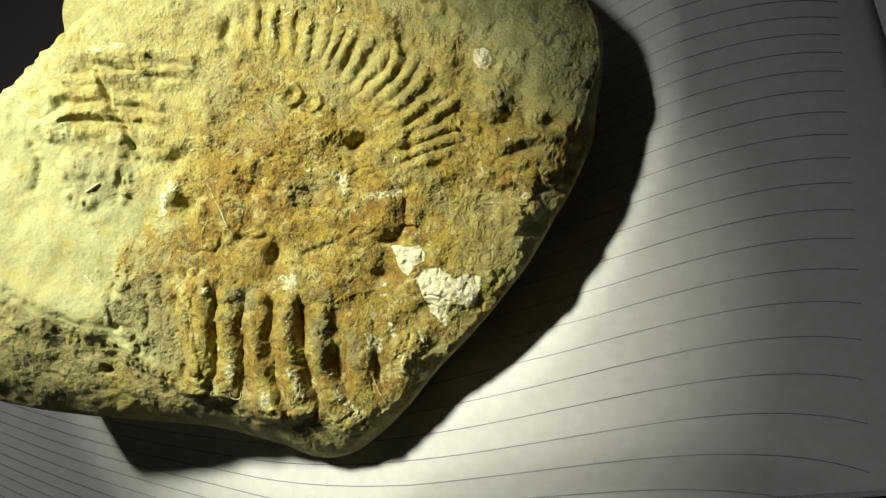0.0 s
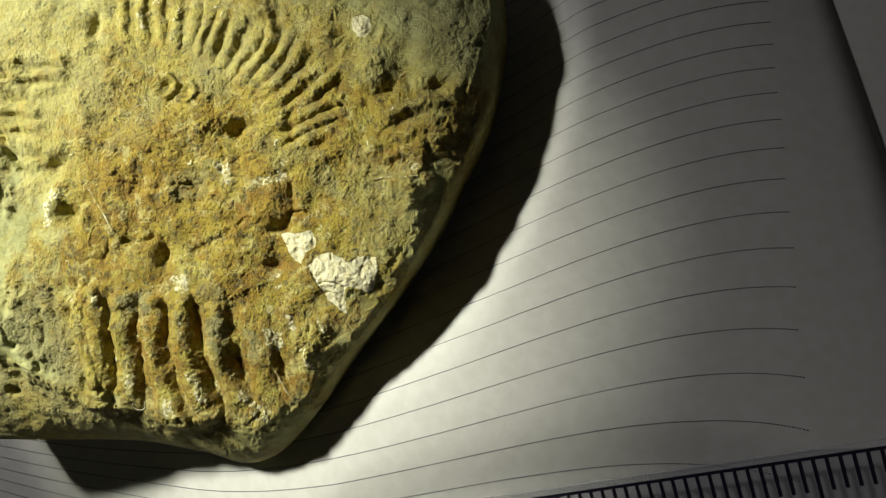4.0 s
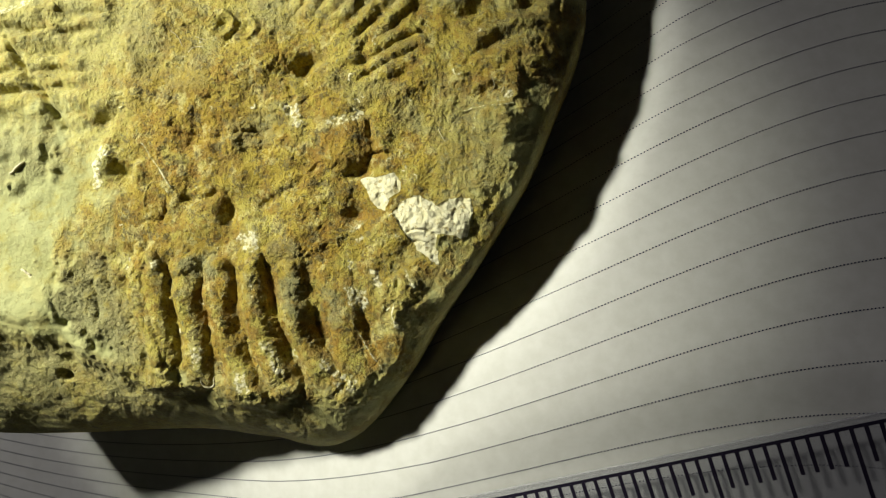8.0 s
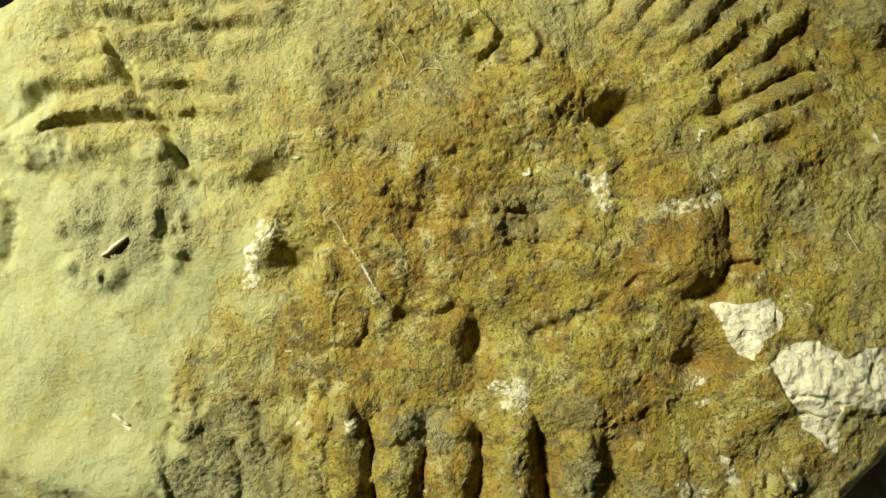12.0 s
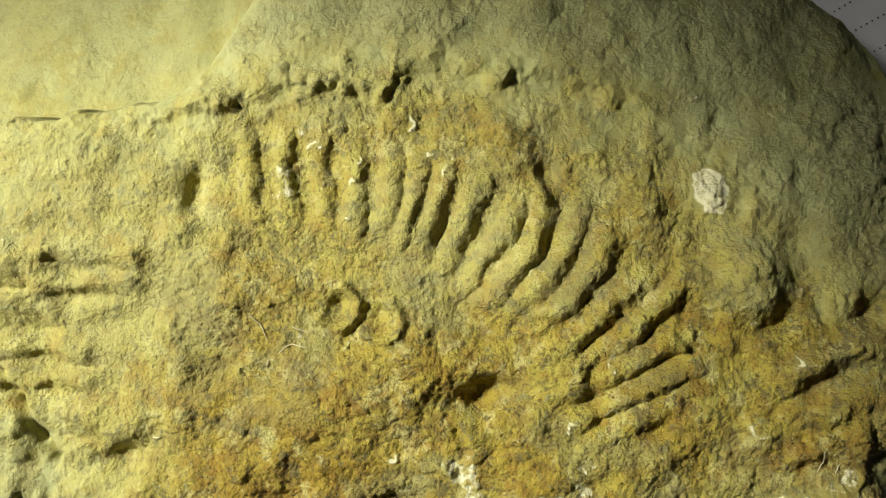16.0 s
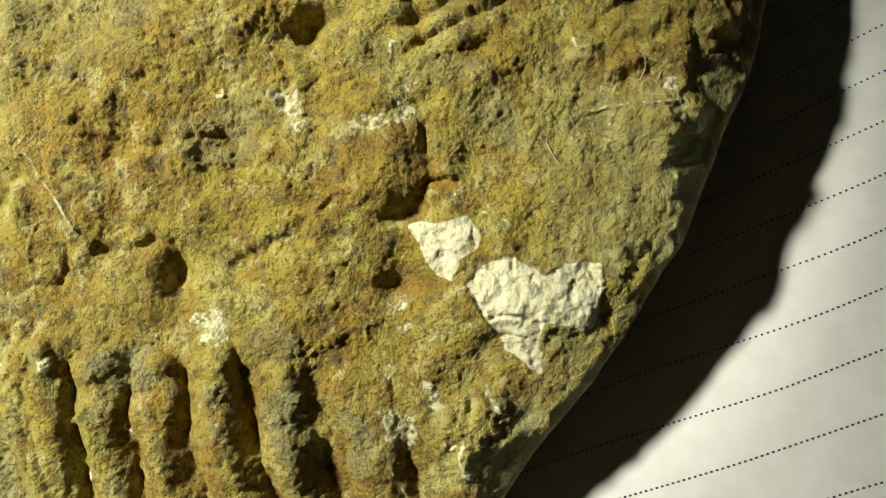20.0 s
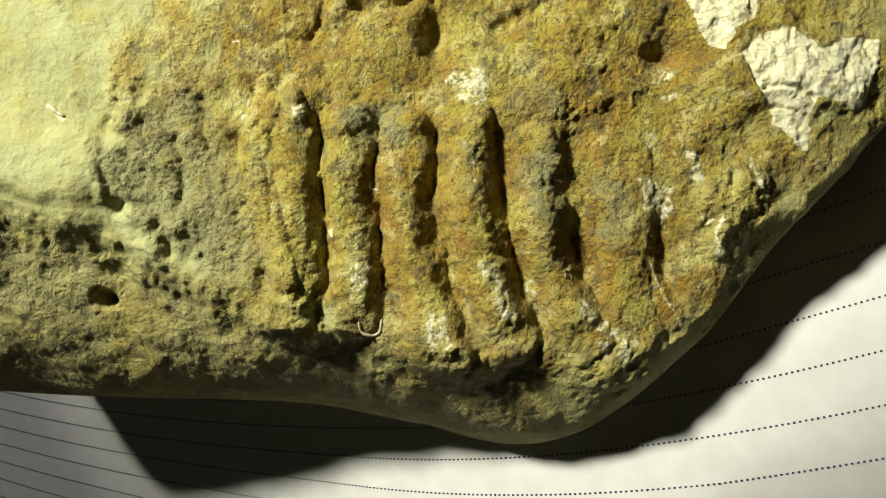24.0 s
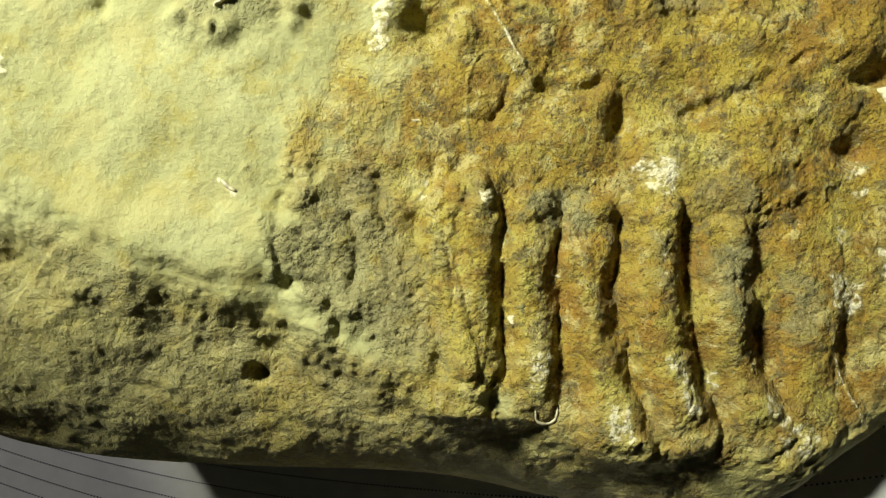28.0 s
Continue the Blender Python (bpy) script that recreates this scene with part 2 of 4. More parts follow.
# ---- outlines of the stone, over the face's plan ----
OUTER = spline([(5.1, -5.2), (2.7, -8.0), (-0.6, -11.7), (-3.3, -15.0), (-6.5, -18.2), (-9.3, -20.1), (-12.7, -20.8), (-17.4, -20.0), (-23.7, -18.4), (-33.9, -17.2), (-41.7, -15.8), (-47, -13.6),
                (-50, -9), (-51, -1), (-48, 9), (-43, 17), (-42, 20.4), (-40.5, 22.6), (-40.6, 26), (-38.6, 30.5), (-33, 35), (-24, 37.5), (-12, 38.3), (0, 36.5), (10, 32), (16.2, 25), (16.6, 18),
                (14.9, 11), (13.1, 6.8), (11, 3.3), (8.9, -0.3), (7.2, -2.6)])
RIM = spline([(2.8, -5.9), (1.2, -7.7), (-1.5, -9.4), (-2.9, -11.3), (-4.7, -14.2), (-7, -16.1), (-8.4, -16.8), (-11.8, -16.1), (-16, -15), (-19.4, -13.5), (-22.9, -12.7), (-24.8, -11.3),
              (-27.7, -9.9), (-30.5, -7.8), (-35.4, -6.6), (-39.8, -4.4), (-44.3, -1.9), (-46, 3), (-44, 11), (-40, 16.5), (-36, 20), (-31, 23.2), (-27, 24.0), (-23.4, 24.3), (-20.6, 24.7), (-18.4, 26.3), (-16.4, 28.4), (-11, 33.5),
              (0, 33), (9, 29.5), (14.4, 24), (14.7, 18), (13.0, 13.1), (10.7, 8.2), (8.3, 3.6), (6.6, 0.2), (5.7, -1.8), (4.4, -3.7)])


# ---- where the ruler lies ----
zero, three = Vector((0.9, -23.7, -0.6)), Vector((26.4, -19.5, 6.1))
CM = (three - zero).length / 3
along = (three - zero).normalized()
out = Vector((-0.1, -0.05, 1)).normalized()
down = out.cross(along).normalized() * -1
out = along.cross(down) * -1
if out.z < 0:
    out = -out
zero = zero - out * 1.65 + Vector((-1.1, -1.3, 0))          # the marks lie on the upper side


# ---- table and notebook ----
def sheet(name, u0, u1, v0, v1, step, level, material, parent=None, thick=0.0, skew=0.0):
    """A bent sheet over the face's plan, with its edges turned down by its thickness."""
    us, vs = np.arange(u0, u1 + step / 2, step), np.arange(v0, v1 + step / 2, step)
    U, V = np.meshgrid(us, vs)
    U = U + skew * np.maximum(V, -20) * np.clip((u1 - U) / (u1 - u0) * 1.6, 0, 1)
    W = level(U, V)
    nu, nv = len(us), len(vs)
    verts = np.stack([U, V, W], -1).reshape(-1, 3).tolist()
    faces = [(j * nu + i, j * nu + i + 1, (j + 1) * nu + i + 1, (j + 1) * nu + i) for j in range(nv - 1) for i in range(nu - 1)]
    if thick:
        ring = [i for i in range(nu)] + [j * nu + nu - 1 for j in range(1, nv)] + [(nv - 1) * nu + i for i in range(nu - 2, -1, -1)] + [j * nu for j in range(nv - 2, 0, -1)]
        base = len(verts)
        verts += [(verts[r][0], verts[r][1], verts[r][2] - thick) for r in ring]
        k = len(ring)
        faces += [(ring[i], base + i, base + (i + 1) % k, ring[(i + 1) % k]) for i in range(k)]
    ob = mesh_object(name, verts, faces, material, parent)
    for p in ob.data.polygons:
        p.use_smooth = True
    return ob


notebook = new("notebook")
notebook.matrix_world = FACE
tagged(notebook, "open ruled notebook with bulging white pages", "notebook")
def page_level(u, v):
    """The page, pressed down where the ruler lies on it."""
    u, v = np.asarray(u, float), np.asarray(v, float)
    plane = zero.z - (out.x * (u - zero.x) + out.y * (v - zero.y)) / out.z - 0.05
    below = (u - zero.x) * down.x + (v - zero.y) * down.y
    w = paper_level(u, v)
    return w + (np.minimum(w, plane) - w) * smooth(below, -9, 0.5)


page = sheet("page", -75, 51, -60, 70, 0.75, page_level, PAPER, notebook, 0.4, 1.1)
tagged(page, "white page with fine dotted ruling")
TOP = min((FACE @ v.co).z for v in page.data.vertices) - 0.003
slab_verts = [(x, y, z) for z in (TOP, TOP - 0.03) for x, y in ((-1.2, -0.8), (1.2, -0.8), (1.2, 0.8), (-1.2, 0.8))]
table = mesh_object("table", slab_verts, [(0, 1, 2, 3), (7, 6, 5, 4), (0, 4, 5, 1), (1, 5, 6, 2), (2, 6, 7, 3), (3, 7, 4, 0)], TABLE)
tagged(table, "dark table top under the open notebook", "table", kind="structure")
under = sheet("under_page", 44, 99, -70, 90, 2.5, lambda u, v: page_bend(np.minimum(u, 43) * 1.0, v) - 2.6 - 0.02 * (u - 44), PAPER, notebook, 0.4)
tagged(under, "plain pale sheet below the page")


def page_line(k):
    """One dotted printed line: a row of small ink dots a hair above the page."""
    u = np.arange(-60, 46, 0.24)
    v = line_place(k, u)
    good = (v > -55) & (v < 60) & (u < 38.2 + 0.2 * v) & (np.abs(np.gradient(v)) < 0.35)
    u, v = u[good], v[good]
    w = page_level(u, v) + 0.05
    s, h = 0.06, 0.047
    a = np.stack([np.stack([u - s, v - h, w], -1), np.stack([u + s, v - h, w], -1), np.stack([u + s, v + h, w], -1), np.stack([u - s, v + h, w], -1)], 1).reshape(-1, 3)
    return mesh_object("printed_line", a.tolist(), [(4 * i, 4 * i + 1, 4 * i + 2, 4 * i + 3) for i in range(len(u))], INK, notebook)


for k in range(-12, 22):
    page_line(k)

# ---- the clear ruler ----
ruler = new("ruler")
ruler.matrix_world = FACE @ Matrix((( along.x, -down.x, out.x, zero.x), (along.y, -down.y, out.y, zero.y), (along.z, -down.z, out.z, zero.z), (0, 0, 0, 1)))
tagged(ruler, "clear plastic centimetre ruler with black marks on the page", "ruler")


def slab(name, outline, low, high, material, parent, bevel=0.0, label=""):
    bm = bmesh.new()
    bottom = [bm.verts.new((x, y, low)) for x, y in outline]
    face = bm.faces.new(bottom)
    got = bmesh.ops.extrude_face_region(bm, geom=[face])
    bmesh.ops.translate(bm, verts=[g for g in got["geom"] if isinstance(g, bmesh.types.BMVert)], vec=(0, 0, high - low))
    bmesh.ops.recalc_face_normals(bm, faces=bm.faces)
    if bevel:
        bmesh.ops.bevel(bm, geom=list(bm.edges), offset=bevel, segments=2, affect="EDGES")
    me = bpy.data.meshes.new(name)
    bm.to_mesh(me)
    bm.free()
    me.materials.append(material)
    ob = new(name, me)
    ob.parent = parent
    return tagged(ob, label)


slab("body", [(-2.2, -0.4), (-3.6, 0.0), (15.5 * CM, 0.0), (15.5 * CM, -2.8 * CM), (-5.8, -2.8 * CM), (-5.8, -2.2)][1:], 0.05, 1.6, PLASTIC, ruler, 0.15, "clear plastic strip with a cut corner")
ticks = {}
for size, reach in (("short", 0.29), ("half", 0.47), ("long", 1.05)):
    s = 0.13
    me = bpy.data.meshes.new("tick")
    me.from_pydata([(-s, -reach * CM, 0), (s, -reach * CM, 0), (s, -0.15, 0), (-s, -0.15, 0), (-s, -reach * CM, 0.05), (s, -reach * CM, 0.05), (s, -0.15, 0.05), (-s, -0.15, 0.05)],
                   [], [(4, 5, 6, 7), (3, 2, 1, 0), (0, 1, 5, 4), (1, 2, 6, 5), (2, 3, 7, 6), (3, 0, 4, 7)])
    me.materials.append(MARK)
    ticks[size] = me
for i in range(151):
    ob = new("tick", ticks["long" if i % 10 == 0 else "half" if i % 5 == 0 else "short"])
    ob.parent, ob.location = ruler, (i * CM / 10, 0, 1.62)
for i in range(1, 16):
    curve = bpy.data.curves.new("digit", "FONT")
    curve.body, curve.size, curve.align_x, curve.extrude = str(i), 0.46 * CM, "RIGHT", 0.03
    curve.materials.append(MARK)
    ob = new("digit", curve)
    ob.parent, ob.location = ruler, (i * CM - 0.08 * CM, -0.84 * CM, 1.66)
slab("edge_line", [(-3.4, -0.25), (15.5 * CM, -0.25), (15.5 * CM, -0.02), (-3.4, -0.02)], 1.61, 1.65, MARK, ruler)


# ---- the fossil stone ----
STEP = 0.07
gu, gv = np.arange(-52, 17, STEP), np.arange(-22, 39.5, STEP)
U, V = np.meshgrid(gu, gv)


def local(line, reach):
    a = np.array(line)
    i0, i1 = np.searchsorted(gu, [a[:, 0].min() - reach, a[:, 0].max() + reach])
    j0, j1 = np.searchsorted(gv, [a[:, 1].min() - reach, a[:, 1].max() + reach])
    return np.s_[j0:j1, i0:i1]


def base_level(U, V):
    x, y = (U + 14) / 10, (V - 3) / 10
    x, y = np.clip(x, -3.2, 2.8), np.clip(y, -2, 2.6)
    return 0.36 + 1.069 * x - 0.288 * y - 0.046 * x * x - 0.01 * x * y - 0.284 * y * y - 0.071 * x ** 3 - 0.142 * x * x * y - 0.215 * x * y * y + 0.019 * y ** 3


W = base_level(U, V)
ochre, white, grey, rust, cream = (np.zeros(U.shape) for _ in range(5))
edge = lumps(U, V, 2.4, 4)          # unevenness of the borders between the kinds of rock
rough_a, rough_b, rough_c = lumps(U, V, 1.6, 3), lumps(U, V, 1.4, 3), lumps(U, V, 0.9, 3)


def blot(field, line, soft=1.2, amount=1.0, rough=1.2):
    """Raise a colour field inside an outline, with an uneven border."""
    part = local(line, soft + 3)
    u, v = U[part], V[part]
    d, _, _ = near_line(u, v, line, True)
    d = np.where(inside(u, v, line), d, -d) + rough * (0.7 * edge[part] + 0.6 * rough_c[part])
    field[part] = np.maximum(field[part], amount * smooth(d, -soft * 0.5, soft * 0.5))


def fade(field, line, amount, soft=2.0):
    part = local(line, soft + 3)
    d, _, _ = near_line(U[part], V[part], line, True)
    d = np.where(inside(U[part], V[part], line), d, -d) + 0.8 * edge[part]
    field[part] *= 1 - (1 - amount) * smooth(d, -soft * 0.5, soft * 0.5)


def ridge(line, width, height, wave=0.2, pale=0.0, power=2.0):
    """A rib (or, with a negative height, a groove) along a line."""
    line = spline(line, 5, False)
    part = local(line, width * 3)
    u, v = U[part] + wave * 0.5 * rough_a[part], V[part] + wave * 0.5 * rough_b[part]
    d, px, py = near_line(u, v, line)
    k = np.exp(-(d / width) ** power)
    W[part] += height * k * (1 + wave * rough_c[part])
    # cream crest: pale shell remains, with the lit crest's highlight put into the colour
    if pale:
        cream[part] = np.maximum(cream[part], pale * k * smooth(rough_b[part] + 0.6 * rough_c[part], -0.5, 0.6))


def column(line, half, height):
    """A rounded, knobbly rib with a half-round section that runs out at both ends."""
    line = spline(line, 6, False)
    part = local(line, half * 1.6)
    u, v = U[part] + 0.22 * rough_a[part] + 0.1 * rough_c[part], V[part] + 0.2 * rough_b[part]
    d, px, py = near_line(u, v, line)
    end = np.minimum(np.hypot(u - line[0][0], v - line[0][1]), np.hypot(u - line[-1][0], v - line[-1][1]))
    knot = 1 + 0.1 * rough_b[part]
    W[part] += height * knot * np.clip(1 - (d / (1.15 * half * knot)) ** 2, 0, 1) ** 0.75 * (0.35 + 0.65 * smooth(end, 0, 1.4))


def scoop(line, width, depth, wave=0.25):
    """A lens-shaped hollow between two ribs: widest in its middle, running out at both ends."""
    line = spline(line, 5, False)
    half = np.hypot(*(line[-1] - line[0])) / 2
    part = local(line, width * 3)
    u, v = U[part] + wave * 0.4 * rough_a[part], V[part] + wave * 0.4 * rough_b[part]
    d, px, py = near_line(u, v, line)
    end = np.minimum(np.hypot(px - line[0][0], py - line[0][1]), np.hypot(px - line[-1][0], py - line[-1][1]))
    body = 0.45 + 0.55 * smooth(end, 0, 0.75 * half)
    W[part] -= depth * body * np.exp(-(d / (width * body)) ** 2) * (1 + 0.5 * wave * rough_c[part])


def pit(u, v, ru, rv, turn, depth, sharp=1.5):
    """A hole with uneven sides."""
    part = local([(u, v)], max(ru, rv) * 2.6)
    x, y = U[part] - u, V[part] - v
    c, s = math.cos(radians(turn)), math.sin(radians(turn))
    r = np.hypot((x * c + y * s) / ru, (y * c - x * s) / rv) + 0.2 * rough_a[part] + 0.08 * rough_c[part]
    W[part] -= 0.45 * depth / (1 + np.maximum(r, 0) ** (2 * sharp))


def mound(u, v, r, height, flat=1.0, turn=0):
    part = local([(u, v)], r * 2.5)
    x, y = U[part] - u, V[part] - v
    c, s = math.cos(radians(turn)), math.sin(radians(turn))
    d = np.hypot(x * c + y * s, (y * c - x * s) / flat) / r + 0.12 * rough_b[part]
    W[part] += height * np.exp(-np.maximum(d, 0) ** 2.6)


def vein(line, width, height, tint):
    """A thin raised seam of white mineral."""
    line = spline(line, 4, False)
    part = local(line, width * 4 + 0.5)
    d, _, _ = near_line(U[part] + 0.12 * rough_a[part], V[part] + 0.12 * rough_b[part], line)
    k = np.exp(-(d / width) ** 2)
    W[part] += height * k
    white[part] = np.maximum(white[part], tint * k)


def ring(u, v, radius, turn, span, width, height):
    """A raised curved lip round part of a hole."""
    ridge([(u + radius * math.cos(radians(turn + a * span)), v + radius * math.sin(radians(turn + a * span))) for a in (-0.5, -0.25, 0, 0.25, 0.5)], width, height, 0.2, 0.5)


# kinds of rock
DISC = spline([(-6, -15.5), (-1.5, -8.5), (3, -5.5), (6.2, 1), (9.5, 6), (11.8, 10), (9, 13), (5.5, 15.5), (2.5, 20.5), (-3, 22.5), (-9, 23.8), (-15, 24.6), (-22, 23.3), (-28, 22.2), (-34, 19.5),
               (-36, 16), (-34, 11.5), (-30, 9.5), (-26.5, 7), (-25.5, 2), (-27.5, -2), (-25.5, -8), (-23, -12.2), (-16, -14.6)])
blot(ochre, DISC, 7.0, 1.0, 2.8)
fade(ochre, [(-38, 23), (-19, 24), (-19, 16), (-22, 9), (-25, 6), (-38, 8)], 0.62, 4)
fade(ochre, [(1.6, 7), (2.6, 7), (6.3, 3), (5.5, -1.5), (3.2, -2.2), (1.1, -1), (1.5, 3)], 0.85, 1.2)
fade(ochre, [(-12, 20), (-5, 18), (-5, 13), (-9, 14), (-13, 17)], 0.65)
CHUNK = [(-30.2, -4.6), (-30.3, -7.1), (-28.1, -8.3), (-27.5, -10), (-25.8, -10.8), (-23.8, -10.4), (-24.2, -8.4), (-24.6, -6.1), (-25.2, -4.8), (-25.4, -2.6), (-27.6, -2.6)]
blot(grey, CHUNK, 3.0, 0.85, 1.6)
blot(grey, [(-18, 26.5), (-5, 25.5), (2, 22.5), (4.5, 19), (8, 14), (13, 11), (15, 17), (14, 25), (8, 33), (-10, 37)], 3, 0.5)
blot(grey, [(7, 21), (9, 14), (13, 11), (15, 17), (13, 22)], 4, 0.8)
blot(grey, [(1.8, 6.5), (2.8, 6.5), (6.3, 2.6), (5.5, -1.5), (3.2, -2.2), (1.1, -0.8), (1.5, 2)], 1.4, 0.3)
blot(grey, [(-34.8, 9.4), (-28, 8.9), (-28.6, 5.1), (-33.6, 4.4), (-34.7, 6.7)], 2.5, 0.5)
for spot, amount in (([(-19.6, -3.4), (-17, -3.7), (-17, -4.9), (-19.4, -4.6)], 0.9), ([(-22.4, -2.2), (-20.4, -3), (-20.8, -4.2), (-22.4, -3.8)], 0.55), ([(-15.2, -5.2), (-13.3, -5), (-13, -8.6), (-14.6, -9.4)], 0.6), ([(-11.6, -6.2), (-9.9, -6.4), (-9.8, -9.6), (-11.2, -10)], 0.9),
                     ([(-8.6, -7.4), (-7.2, -7.8), (-7.3, -9.9), (-8.4, -9.6)], 0.8), ([(-12.6, -2.6), (-10, -3), (-9.6, -5.6), (-12.4, -5)], 0.5), ([(-14.2, 6.2), (-10.8, 6.8), (-10.6, 4), (-13.8, 4)], 0.55), ([(-2.2, 5.4), (0.6, 5.6), (0.4, 3.2), (-2, 3.4)], 0.6),
                     ([(-22, 16.4), (-18.6, 16.6), (-19, 12.4), (-21.8, 12.6)], 0.5), ([(-11, 16.4), (-8.4, 15), (-9, 12.8), (-11.4, 14)], 0.45), ([(-5.5, 8), (-2, 7.2), (0, 6.2), (-4, 5.8)], 0.5)):
    blot(grey, spot, 1.0, amount, 0.9)
for spot, amount in (([(-23, 9), (-18, 12.4), (-11, 11.4), (-10.5, 6.5), (-14, 4.2), (-19, 2), (-22.5, 4)], 0.9), ([(-20, -5), (-8, -6), (-2.5, -8), (1.5, -6.6), (-4.5, -14), (-8, -16.6), (-20, -13.4)], 0.75), ([(3, 8), (9, 12), (11.5, 9), (8, 3), (5.4, 4)], 0.8),
                     ([(-9.6, 4.6), (-3.4, 5), (-2.6, 1.4), (-8, 1.2)], 0.8), ([(-5, -0.6), (-2.6, -1.6), (-4, -3.8), (-7.4, -3)], 0.9), ([(-22, 1.6), (-15.6, 1.2), (-15, -3), (-22, -2.4)], 0.45), ([(-32, 19.8), (-25, 19.6), (-25, 16.8), (-31, 16.6)], 0.75), ([(-15, 23), (-3, 21.6), (-3, 19.6), (-12, 21.6)], 0.6),
                     ([(-9, 19.4), (-3.6, 18.6), (-5, 14.6), (-9, 15.8)], 0.4), ([(-27, -2.2), (-23, 3.2), (-21.6, -1.6), (-24, -3)], 0.4), ([(-12, -3), (-6.8, -2.4), (-7.4, -5.6), (-12, -5.6)], 0.5)):
    blot(rust, spot, 3.0, amount, 1.8)
for spot, amount in (([(-27, 9.6), (-22.4, 9), (-21, 3), (-25.4, 3.6)], 0.6), ([(-20.8, 23.2), (-14, 23), (-13.6, 18), (-20, 17.6)], 0.6), ([(-29.6, 17.8), (-23, 17.2), (-23.4, 10), (-29, 11)], 0.5), ([(-16, 18), (-10, 17.2), (-10.4, 12.6), (-15.4, 12.6)], 0.5), ([(-4.8, 11.4), (-2.6, 12), (-2.8, 8), (-5.4, 8.6)], 0.45),
                     ([(-19.4, 1), (-15.8, 0.8), (-15.6, -2), (-19, -2.4)], 0.5), ([(-9.8, 7.2), (-8.2, 7.4), (-8.4, 4.6), (-9.6, 4.8)], 0.7), ([(0.6, 16.8), (3, 19.4), (4.6, 17), (3.2, 14.8)], 0.6)):
    blot(cream, spot, 2.5, amount, 2.0)

rust *= 1 - 0.75 * smooth(V, 2, 8)
grey = np.maximum(grey, 0.45 * ochre * smooth(V, 6, 11) * smooth(lumps(U, V, 2.6, 3), -0.1, 0.5))
cream = np.maximum(cream, 0.75 * smooth(lumps(U, V, 2.2, 3), 0.25, 0.7))
ochre *= 1 - 0.2 * smooth(V, 10, 16)

blot(cream, [(-23, 23.8), (-14, 24.8), (-8, 24.2), (-1, 22.6), (-1, 21.8), (-9, 23.2), (-15, 23.8), (-22, 22.8)], 1.2, 0.7, 1.0)

# the shell's whorl: rounded ribs of the lower fan and the grooves between them
for line, width, depth in (([(-23.4, -2.6), (-24.1, -5.0), (-23.9, -7.4), (-23.5, -9.2), (-23.2, -11.1)], 0.55, 0.7), ([(-20.5, -4.2), (-20.6, -6.9), (-20.6, -9.0), (-20.3, -11.4)], 0.42, 0.6),
                           ([(-18.0, -5.0), (-18.3, -7.5), (-18.2, -9.2), (-17.7, -11.2), (-17.0, -13.4)], 0.42, 0.55), ([(-15.4, -4.9), (-15.7, -7.6), (-15.6, -9.8), (-15.0, -11.6), (-14.2, -13.7)], 0.45, 0.55),
                           ([(-12.8, -5.4), (-12.6, -7.7), (-12.3, -10.1), (-11.9, -11.9), (-11.1, -13.8)], 0.66, 1.1), ([(-9.6, -5.6), (-9.4, -7.8), (-9.7, -10.6), (-8.7, -13.4)], 0.6, 0.8)):
    scoop(line, 1.3 * width, 0.55 * depth, 0.5)
RIB_LINES = []          # (line, half width) of every rib that can be told apart
for line, half, height in (([(-22.5, -2.4), (-23.3, -4.9), (-23.3, -6.6), (-22.9, -9.1), (-22.5, -10.9)], 0.62, 0.55), ([(-21.8, -3.4), (-21.7, -5.7), (-21.7, -8.4), (-22.0, -10.9), (-22.4, -12.4)], 0.95, 0.8),
                           ([(-19.3, -4.4), (-19.4, -6.7), (-19.4, -9.0), (-19.3, -11.0), (-19.8, -12.9)], 1.1, 0.85), ([(-16.8, -4.9), (-17.0, -7.5), (-16.9, -9.0), (-16.5, -11.3), (-15.8, -14.6)], 1.15, 0.85),
                           ([(-14.1, -4.6), (-14.2, -7.1), (-13.9, -9.3), (-13.3, -11.4), (-12.5, -14.2)], 1.15, 0.95), ([(-11.2, -6.0), (-11.1, -8.7), (-10.7, -10.7), (-9.9, -12.7), (-9.3, -14.3)], 1.05, 0.8),
                           ([(-7.6, -6.4), (-7.3, -9), (-7.5, -11.6), (-6.9, -14.6)], 1.0, 0.45)):
    column(line, half, 0.75 * height)
    ridge(line, 0.7 * half, 0.08, 0.3, 1.0)
    RIB_LINES.append((line, 0.8 * half))
# cream along the lower ribs: pale rock plus bright highlights painted in
for u, v in ((-22.0, -10.8), (-21.9, -7.6), (-19.2, -11.6), (-19.1, -8.6), (-16.2, -12.6), (-16.4, -9.4), (-13.2, -12.4), (-10.1, -13), (-7.3, -14), (-13.8, -8)):
    blot(cream, [(u - 0.5, v + 1.1), (u + 0.4, v + 1.2), (u + 0.6, v - 1), (u - 0.3, v - 1.3)], 1.0, 0.95, 0.8)
scoop([(-5.9, -9.6), (-5.6, -11.6), (-4.9, -13.4)], 0.4, 0.35)
for u, v in ((-21.6, -2.8), (-18.4, -3.9), (-16.2, -4.4), (-13.7, -4.7), (-10.6, -5.6), (-21.2, -3.8), (-19.4, -4.4)):
    mound(u, v, 0.65, 0.35, 0.8)
